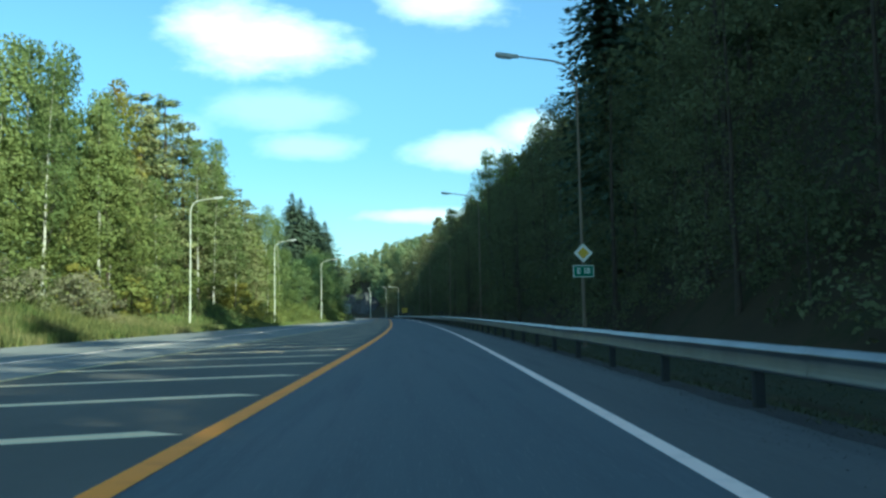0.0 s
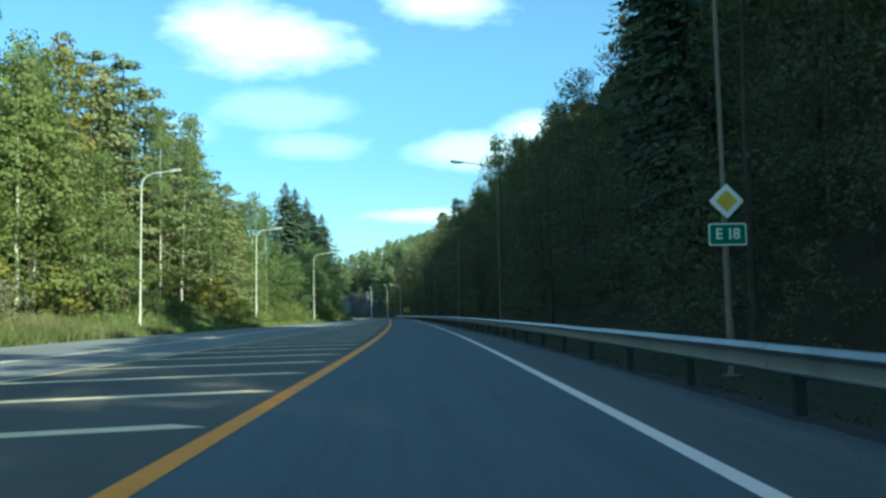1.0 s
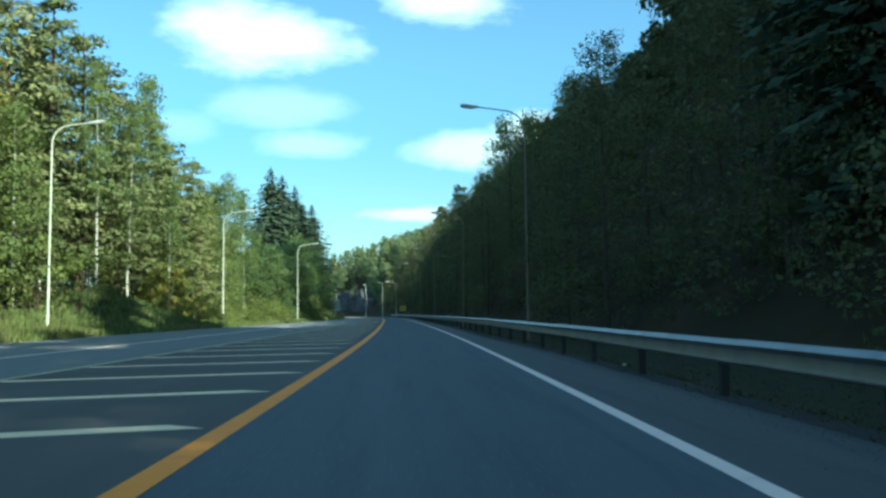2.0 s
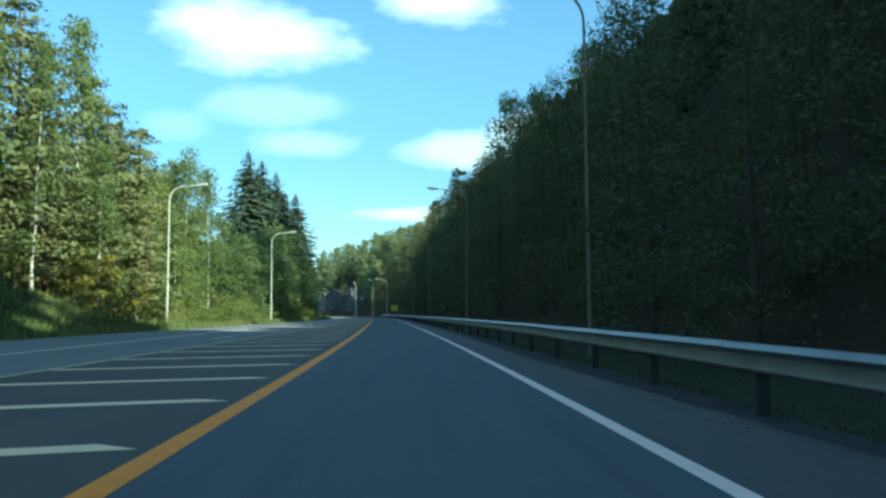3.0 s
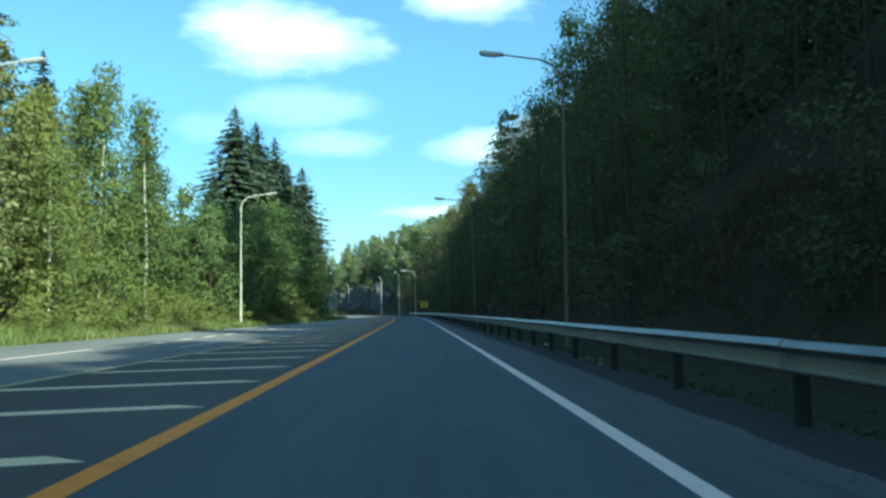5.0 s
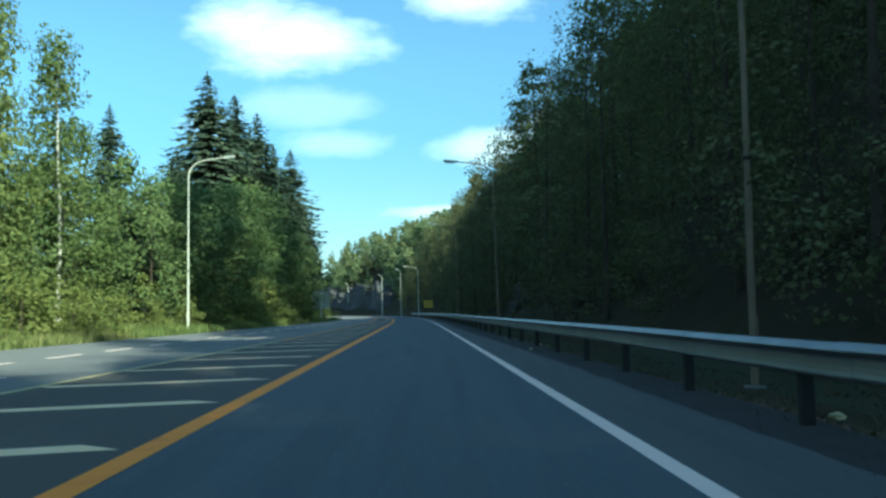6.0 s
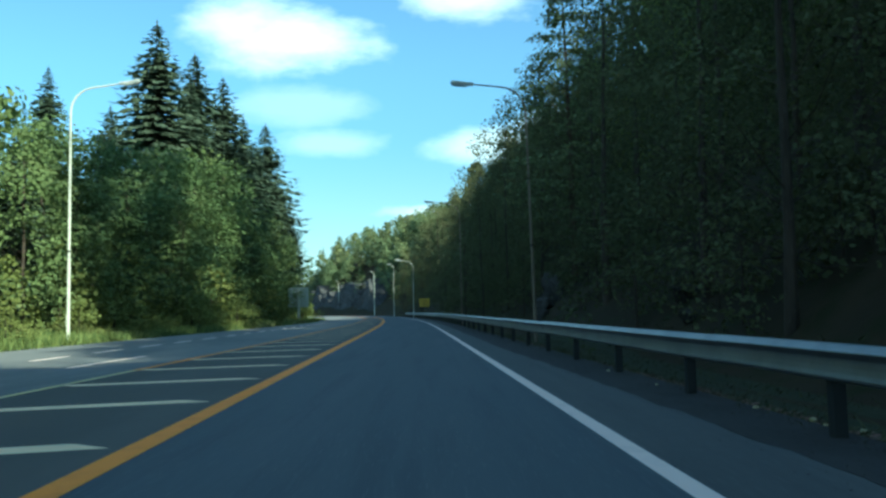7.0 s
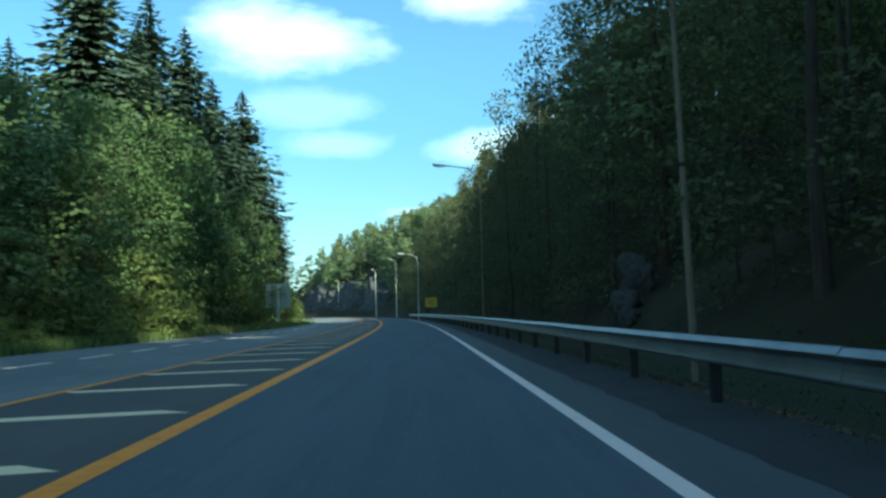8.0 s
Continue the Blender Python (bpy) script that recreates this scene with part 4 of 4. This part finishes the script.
        prototype("alder_back", "broadleaf_tree", "alder deeper in the wood, leaves coloured darker for the shade", "tree", broadleaf(rng(125 + k), 14, 4.2, 0.15, 46, 32, 0.26, 0.45, 0.3), BARK, LEAF_ALDER_SHADED, 14)
        prototype("leafy_back", "broadleaf_tree", "broadleaf tree deeper in the sunlit wood", "tree", broadleaf(rng(120 + k), 14, 4.2, 0.25, 40, 26, 0.32, 0.45, 0.3), BARK, LEAF_GREEN, 14)
    for k in range(3):
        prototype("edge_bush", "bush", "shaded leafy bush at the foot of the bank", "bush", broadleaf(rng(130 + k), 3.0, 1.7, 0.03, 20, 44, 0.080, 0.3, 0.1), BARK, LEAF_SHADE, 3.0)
    for k in range(2):
        prototype("birch_bare", "birch_tree", "slim birch with a bare white lower trunk and a high crown", "tree", broadleaf(rng(200 + k), 20, 3.0, 0.36, 76, 56, 0.155, 0.5, 0.9), BARK_BIRCH, LEAF_BIRCH, 20)
        prototype("autumn", "birch_tree", "birch with leaves turning yellow and orange", "tree", broadleaf(rng(30 + k), 18, 3.4, 0.16, 100, 60, 0.155, 0.5, 0.7), BARK_BIRCH, LEAF_AUTUMN, 18)
        prototype("autumn_bush", "bush", "bush with yellowing autumn leaves", "bush", broadleaf(rng(80 + k), 4.2, 1.6, 0.05, 20, 34, 0.17, 0.3, 0.1), BARK, LEAF_AUTUMN, 4.2)


build_prototypes()
WOOD_FRONT = Spline([(-60, -29), (10, -27), (40, -25.8), (79, -24.6), (113, -22.2), (150, -19.0), (180, -17.3), (216, -17.9), (240, -19.6), (270, -25), (300, -33), (340, -46), (400, -72)])

# the trees that stand out of the wood's edge
for key, x, y, top, wide, variant in [
        ("autumn", -30.4, 88.7, 27.3, 0.95, 0), ("pine", -27.8, 96.1, 28.0, 1.15, 0), ("birch", -26.6, 116.6, 26.7, 0.75, 0), ("pine", -24.5, 125.7, 19.6, 1.25, 1),
        ("birch", -24.0, 141.9, 20.3, 0.85, 1), ("birch", -22.8, 148.6, 19.4, 0.95, 2), ("spruce", -27.1, 197.7, 31.6, 1.15, 0), ("spruce", -26.6, 209.6, 32.0, 1.1, 1),
        ("spruce", -24.4, 214.0, 30.3, 1.1, 2), ("spruce", -25.5, 204.0, 27.5, 0.9, 2), ("spruce", -23.4, 220.5, 27.0, 1.0, 0), ("spruce", -22.8, 226.0, 24.0, 1.0, 1), ("spruce", -21.8, 236.0, 22.5, 1.0, 0), ("spruce", -21.4, 243.0, 16.5, 1.1, 2), ("spruce", -23.0, 200.0, 22.0, 1.0, 1), ("spruce", -21.5, 208.0, 20.0, 1.0, 0), ("spruce", -22.4, 230.1, 28.2, 1.2, 1), ("spruce", -45.0, 212.3, 31.5, 0.9, 2), ("birch", -29.8, 65.0, 23.6, 1.0, 0), ("birch_bare", -24.0, 95.6, 22.0, 0.65, 0), ("birch_bare", -23.6, 101.8, 20.0, 0.65, 1), ("birch_bare", -26.0, 70.5, 21.0, 0.9, 1), ("birch_bare", -26.4, 74.0, 20.0, 0.9, 0), ("birch_bare", -26.8, 61.5, 21.0, 0.8, 1),
        ("birch", -29.9, 72.0, 25.0, 0.85, 1), ("pine", -31.5, 103.0, 27.0, 1.1, 2), ("spruce", -31.0, 99.0, 27.6, 0.8, 0), ("pine", -27.5, 121.0, 23.5, 1.15, 0),
        ("birch", -29.0, 79.5, 23.0, 0.9, 2), ("spruce", -39.5, 165.0, 29.4, 0.8, 1), ("birch", -28.6, 58.0, 21.3, 1.0, 1), ("spruce", -26.9, 185.0, 19.4, 1.0, 2), ("pine", -26.0, 109.5, 22.0, 1.1, 2),
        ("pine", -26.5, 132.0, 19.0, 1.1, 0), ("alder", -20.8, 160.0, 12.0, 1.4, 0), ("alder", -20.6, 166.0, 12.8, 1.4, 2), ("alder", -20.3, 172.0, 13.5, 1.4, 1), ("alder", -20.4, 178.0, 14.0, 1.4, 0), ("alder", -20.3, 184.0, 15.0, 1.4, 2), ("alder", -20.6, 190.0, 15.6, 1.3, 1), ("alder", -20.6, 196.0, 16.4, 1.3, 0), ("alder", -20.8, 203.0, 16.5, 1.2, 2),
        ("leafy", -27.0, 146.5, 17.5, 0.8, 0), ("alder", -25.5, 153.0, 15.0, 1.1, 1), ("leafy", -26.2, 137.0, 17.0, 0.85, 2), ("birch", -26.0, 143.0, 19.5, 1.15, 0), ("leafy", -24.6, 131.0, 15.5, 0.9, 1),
        ("pine", -27.0, 100.0, 25.8, 1.35, 1), ("pine", -26.6, 106.0, 24.5, 1.4, 2), ("pine", -25.2, 120.0, 20.5, 1.4, 0), ("pine", -29.5, 92.0, 27.0, 1.3, 2)]:
    plant(key, x, y, top=top, wide=wide, variant=variant, group="trees of the sunlit wood")

gen = np.random.default_rng(5)
LIMIT = [(-60, 20), (55, 20), (68, 22.5), (85, 24), (110, 22), (128, 17), (150, 14), (190, 14), (200, 19), (226, 19), (240, 10.5), (300, 9.5), (400, 9)]


def limit(y):
    return float(np.interp(y, *zip(*LIMIT)))


def scatter(y0, y1, near, far, gap, place):
    """Trees at uneven even steps over a strip along the road."""
    y = y0
    row = 0
    while y < y1:
        d = near + gap * 0.5 * (row % 2) * 0.8
        while d < far:
            place(y + gen.uniform(-0.35, 0.35) * gap, d + gen.uniform(-0.35, 0.35) * gap)
            d += gap
        y += gap * 0.95
        row += 1


def left_tree(y, d):
    x = float(WOOD_FRONT(y)) - d
    lim = limit(y) * gen.uniform(0.70, 0.98)
    pick = gen.random()
    if d < 3.8 and 137 < y < 152 or d < 3.5 and 94 < y < 103:
        return
    if d < 5:
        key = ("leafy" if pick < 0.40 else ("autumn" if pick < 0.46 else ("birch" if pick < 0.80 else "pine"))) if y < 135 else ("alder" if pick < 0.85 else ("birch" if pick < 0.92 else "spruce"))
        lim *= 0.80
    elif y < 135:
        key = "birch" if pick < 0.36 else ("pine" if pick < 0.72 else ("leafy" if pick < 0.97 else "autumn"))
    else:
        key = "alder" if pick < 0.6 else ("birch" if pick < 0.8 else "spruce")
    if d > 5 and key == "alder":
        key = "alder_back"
    if d > 7.5 and key in ("birch", "pine", "leafy", "autumn", "alder"):
        key = {"birch": "birch_back", "pine": "pine_back"}.get(key, "leafy_back")
    plant(key, x, y, top=max(float(ground_z(x, y)) + 6, lim), group="trees of the sunlit wood", wide=gen.uniform(0.95, 1.3))


scatter(22, 250, 1.5, 10, 4.3, left_tree)
scatter(16, 262, 10, 30, 8.4, left_tree)
scatter(250, 330, 1.5, 20, 7.0, left_tree)


def left_bush(y, d):
    if gen.random() < 0.75:
        key = "bush" if gen.random() < (0.6 if 80 < y < 128 else (0.85 if y < 128 else 1.0)) else "autumn_bush"
        plant(key, float(WOOD_FRONT(y)) + 0.8 - d, y, height=gen.uniform(2.2, 4.8), group="bushes at the wood's edge", wide=gen.uniform(0.9, 1.4))


scatter(24, 262, 0.2, 1.2, 2.7, left_bush)


def verge_bush(y, d):
    x = float(EDGE_LEFT(y)) - 1.4 - d
    if abs(y - 113.5) > 2.0 and abs(y - 150.9) > 2.0 and gen.random() < 0.8:
        plant("verge_bush", x, y, height=gen.uniform(1.0, 2.6), group="bushes at the wood's edge", wide=gen.uniform(1.0, 1.5))


scatter(102, 188, 0.2, 3.0, 2.6, verge_bush)


for x, y, h in ((-21.9, 55, 2.6), (-22.4, 50, 2.2), (-21.8, 60, 2.3), (-23.0, 46, 2.4), (-22.6, 57.5, 2.8)):
    plant("dry_bush", x, y, height=h, wide=1.3, group="bushes at the wood's edge")

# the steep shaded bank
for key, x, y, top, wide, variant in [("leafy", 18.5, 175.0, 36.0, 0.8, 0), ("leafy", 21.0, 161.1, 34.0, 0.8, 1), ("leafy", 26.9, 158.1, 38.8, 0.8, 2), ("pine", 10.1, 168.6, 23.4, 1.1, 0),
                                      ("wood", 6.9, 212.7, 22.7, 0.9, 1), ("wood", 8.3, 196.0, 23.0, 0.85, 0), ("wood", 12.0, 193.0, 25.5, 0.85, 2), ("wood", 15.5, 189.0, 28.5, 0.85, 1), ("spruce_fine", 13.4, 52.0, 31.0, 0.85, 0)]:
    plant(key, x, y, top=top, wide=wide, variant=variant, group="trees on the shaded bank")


BANK_TOP = [(-90, 14), (0, 12), (40, 6), (60, 2), (75, -0.5), (105, 0), (130, 4), (160, 7.5), (200, 10.5), (230, 13), (330, 13)]


HILL = []


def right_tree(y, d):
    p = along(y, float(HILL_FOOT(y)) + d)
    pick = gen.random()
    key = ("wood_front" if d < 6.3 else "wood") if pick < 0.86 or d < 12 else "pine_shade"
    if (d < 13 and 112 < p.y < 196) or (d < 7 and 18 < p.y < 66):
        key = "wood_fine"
    # tops keep to one slope; unseen ones behind are raised or cut to shape sunlight
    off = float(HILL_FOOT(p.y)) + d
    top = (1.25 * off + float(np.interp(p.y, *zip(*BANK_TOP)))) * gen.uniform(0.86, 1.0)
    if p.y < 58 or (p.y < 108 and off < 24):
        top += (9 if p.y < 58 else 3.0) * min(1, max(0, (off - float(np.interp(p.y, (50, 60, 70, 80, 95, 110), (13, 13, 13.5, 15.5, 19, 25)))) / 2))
    top += (0.35 if 0.777 * p.x + 0.629 * p.y < 60 else 1.0) * float(shade_ridge(p.x, p.y))
    # lower unseen tops here let sun reach the left lane and the crest
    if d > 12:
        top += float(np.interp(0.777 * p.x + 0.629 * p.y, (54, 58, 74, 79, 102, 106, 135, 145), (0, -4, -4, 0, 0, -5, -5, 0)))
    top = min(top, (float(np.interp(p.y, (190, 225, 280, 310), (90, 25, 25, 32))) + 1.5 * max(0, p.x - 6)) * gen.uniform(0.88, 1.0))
    # some unseen back trees get extra height, to shade the left bank
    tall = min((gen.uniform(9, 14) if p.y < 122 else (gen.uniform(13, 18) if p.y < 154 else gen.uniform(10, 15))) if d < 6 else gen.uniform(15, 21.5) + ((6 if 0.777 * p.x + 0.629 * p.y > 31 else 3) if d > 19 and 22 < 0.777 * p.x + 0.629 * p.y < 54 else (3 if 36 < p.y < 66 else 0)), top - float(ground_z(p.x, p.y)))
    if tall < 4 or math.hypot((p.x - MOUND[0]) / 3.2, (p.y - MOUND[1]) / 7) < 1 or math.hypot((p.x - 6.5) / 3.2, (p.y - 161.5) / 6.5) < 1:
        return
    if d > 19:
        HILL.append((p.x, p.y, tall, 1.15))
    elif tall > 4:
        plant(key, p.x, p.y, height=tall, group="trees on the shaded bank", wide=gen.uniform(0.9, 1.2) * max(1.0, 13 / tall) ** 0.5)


scatter(-40, 330, 1.6, 6, 5.0, right_tree)
scatter(-70, 330, 7.5, 18, 7.2, right_tree)
scatter(-60, 0, 10, 20, 6.0, right_tree)
scatter(-90, 330, 20, 48, 7.6, right_tree)
scatter(140, 214, 50, 66, 7.6, right_tree)
# tall trees added unseen on the crest, far apart, to dapple the road's sunlight
HILL += [(44 + gen.uniform(-4, 4), y + gen.uniform(-1.5, 1.5), gen.uniform(27, 35), 0.75) for y in (-46, -27, -9)]
# thin wood on the added, unseen hill, to half-shade the wood opposite
HILL += [(82 + 15 * (k % 3) + gen.uniform(-5, 5), -4 + 9.2 * (k // 3) + gen.uniform(-4, 4), gen.uniform(20, 36), 0.85) for k in range(30)]


def right_bush(y, d):
    p = along(y, float(HILL_FOOT(y)) + d)
    if math.hypot((p.x - MOUND[0]) / 3.2, (p.y - MOUND[1]) / 7) < 1 or math.hypot((p.x - 6.5) / 3.0, (p.y - 161.5) / 6.5) < 1:
        return
    plant("edge_bush" if d < 2.6 else "slope_bush", p.x, p.y, height=gen.uniform(1.6, 3.8), group="bushes on the shaded bank", wide=gen.uniform(0.85, 1.15))


scatter(4, 250, 1.2, 2.6, 3.0, right_bush)
scatter(8, 66, 3.2, 7.0, 3.6, right_bush)
scatter(66, 210, 4.0, 14.0, 5.8, right_bush)


# ---------------------------------------------------------------- woods far off, beyond the bend
def build_woods(name, label, spots, mat, seed, clumps, leaves, leaf):
    """Many trees as one mesh; spots: x, y, height, width."""
    rng = np.random.default_rng(seed)
    models = []
    for k in range(4):
        (tv, tf), (cv, cf) = broadleaf(rng, 14, 3.2, 0.14, clumps, leaves, leaf, 0.5, 0.2)
        models.append((cv, np.array(cf)))
    (tv, tf), (cv, cf) = spruce(rng, 14, 0.36, 2.8, 1.1, 0.8)
    models.append((cv, np.array(cf)))
    verts, faces, n = [], [], 0
    for x, y, height, wide in spots:
        cv, cf = models[4 if rng.random() < 0.12 else rng.integers(0, 4)]
        s, w = height / 14, rng.uniform(0, 6.28)
        m = np.array([[math.cos(w) * wide, -math.sin(w) * wide, 0], [math.sin(w) * wide, math.cos(w) * wide, 0], [0, 0, 1]]) * s
        verts.append(cv @ m.T + np.array([x, y, float(ground_z(x, y))]))
        faces.append(cf + n)
        n += len(cv)
    ob = mesh_object(name, np.concatenate(verts), np.concatenate(faces), mat)
    tagged(ob, label, "woods", kind="stuff")


def far_spots():
    rng = np.random.default_rng(77)
    spots = []
    for k in range(330):
        y = rng.uniform(330, 455)
        p = along(y, rng.uniform(17, 66)) if k < 250 else Vector((float(EDGE_LEFT(y)) - rng.uniform(16, 60), y, 0))
        spots.append((p.x, p.y, 14 * rng.uniform(0.7, 1.1) * (1.0 if k < 250 else 0.7), 1.0))
    return spots


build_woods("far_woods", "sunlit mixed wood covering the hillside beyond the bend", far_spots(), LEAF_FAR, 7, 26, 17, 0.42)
build_woods("hill_woods", "shaded wood higher up the steep bank, with unseen trees added to block sun", HILL, LEAF_SHADE, 8, 27, 22, 0.44)


# ---------------------------------------------------------------- grass
def build_grass(name, label, count, place, lo, hi, mat=GRASS, thick=(0.03, 0.06)):
    rng = np.random.default_rng(hash_name(name))
    xy = np.array([place(rng) for _ in range(count)])
    z = ground_z(xy[:, 0], xy[:, 1])
    base = np.column_stack([xy, z - 0.03])
    blades = 3
    verts = []
    for b in range(blades):
        w = rng.uniform(0, 2 * math.pi, count)
        side = np.column_stack([np.cos(w), np.sin(w), np.zeros(count)]) * rng.uniform(*thick, (count, 1))
        tip = np.column_stack([rng.normal(0, 0.16, count), rng.normal(0, 0.16, count), rng.uniform(lo, hi, count)])
        foot = base + np.column_stack([rng.normal(0, 0.1, (count, 2)), np.zeros(count)])
        verts.append(np.stack([foot - side, foot + side, foot + tip], 1).reshape(-1, 3))
    verts = np.concatenate(verts)
    ob = mesh_object(name, verts, np.arange(len(verts)).reshape(-1, 3), mat)
    return tagged(ob, label, "grass", kind="stuff")


def hash_name(name):
    return sum(ord(c) * (i + 1) for i, c in enumerate(name))


def left_verge(rng):
    y = rng.uniform(18, 74) + 7 * rng.normal()
    return float(EDGE_LEFT(y)) - 0.25 - abs(rng.normal(0, 1)) * (float(EDGE_LEFT(y)) - float(WOOD_FRONT(y)) + 1) * 0.6, y


def lush_verge(rng):
    y = rng.uniform(66, 225)
    return float(EDGE_LEFT(y)) - 0.2 - abs(rng.normal(0, 1)) * (float(EDGE_LEFT(y)) - float(WOOD_FRONT(y)) + 1) * 0.5, y


def right_verge(rng):
    y = rng.uniform(2, 240)
    p = along(y, 5.88 + 4.4 * rng.uniform(0.0, 1) ** 1.4)
    return p.x, p.y


build_grass("verge_grass", "tall dry yellow-green grass on the sunlit verge", 15000, left_verge, 0.25, 0.85)
build_grass("verge_herbs", "lush green grass and weeds between the road and the wood", 20000, lush_verge, 0.15, 0.65, GRASS_LUSH)
def on_mound(rng):
    return MOUND[0] - 0.6 + rng.normal(0, 1.5), MOUND[1] + rng.normal(0, 3.0)


build_grass("mound_grass", "withered brown grass on a low mound of earth", 5000, on_mound, 0.08, 0.35, GRASS_DRY, (0.015, 0.03))
build_grass("bank_grass", "grass behind the guardrail, coloured darker for the bank's shade", 26000, right_verge, 0.05, 0.15, GRASS_SHADE, (0.012, 0.028))


# ---------------------------------------------------------------- fallen leaves along the posts
def build_litter():
    rng = np.random.default_rng(31)
    verts, faces = [], []
    for k in range(2600):
        y = rng.uniform(40, 160) if k < 800 else rng.choice((101, 106, 122, 127, 144)) + rng.normal(0, 2.2)
        p = along(y, 6.28 + abs(rng.normal(0, 0.30)))
        z, s, w, tip = float(ground_z(p.x, p.y)) + 0.03, rng.uniform(0.015, 0.045), rng.uniform(0, 6.28), rng.uniform(0.0, 0.03)
        n = len(verts)
        for q, r, h in ((0, 1.4, tip), (1.57, 0.8, 0), (3.14, 1.2, tip * 0.5), (4.71, 0.8, 0)):
            verts.append((p.x + s * r * math.cos(w + q), p.y + s * r * math.sin(w + q), z + h))
        faces.append((n, n + 1, n + 2, n + 3))
    ob = mesh_object("leaf_litter", verts, faces, LITTER)
    tagged(ob, "reddish-brown fallen leaves strewn along the guardrail posts", "leaves", kind="stuff")


build_litter()


# ---------------------------------------------------------------- scraps on the verge
def build_scrap(x, y, size, seed):
    rng = np.random.default_rng(seed)
    bm = bmesh.new()
    bmesh.ops.create_icosphere(bm, subdivisions=2, radius=size)
    for v in bm.verts:
        v.co = Vector((v.co.x, v.co.y, v.co.z * 0.6)) * (1 + rng.normal(0, 0.16))
    bm.transform(Matrix.Translation((x, y, size * 0.35)))
    tagged(part("paper_scrap", bm, SCRAP), "crumpled yellowish scrap lying on the gravel verge", "litter")


build_scrap(4.42, 105.2, 0.075, 1)
build_scrap(3.25, 119.8, 0.04, 2)
build_scrap(4.82, 46.7, 0.05, 3)
for k, (x, y, size) in enumerate(((3.48, 126.4, 0.022), (3.75, 123.6, 0.03), (3.89, 122.6, 0.035), (3.86, 122.3, 0.02), (3.99, 121.9, 0.025), (3.38, 129.0, 0.03), (4.39, 98.4, 0.02), (4.50, 97.7, 0.025), (4.22, 96.3, 0.03))):
    build_scrap(x, y, size, 10 + k)


def build_dead_trunk():
    v, f = tube([(10.2, 84.3, 0.5), (9.6, 84.2, 4.0), (9.05, 84.0, 7.4), (8.55, 83.9, 9.4), (8.2, 83.8, 11.2)], [0.055, 0.05, 0.045, 0.035, 0.015], 7)
    tagged(mesh_object("dead_tree", v, f, BARK_DEAD), "thin bare dead trunk leaning out of the shaded bank", "tree")


build_dead_trunk()
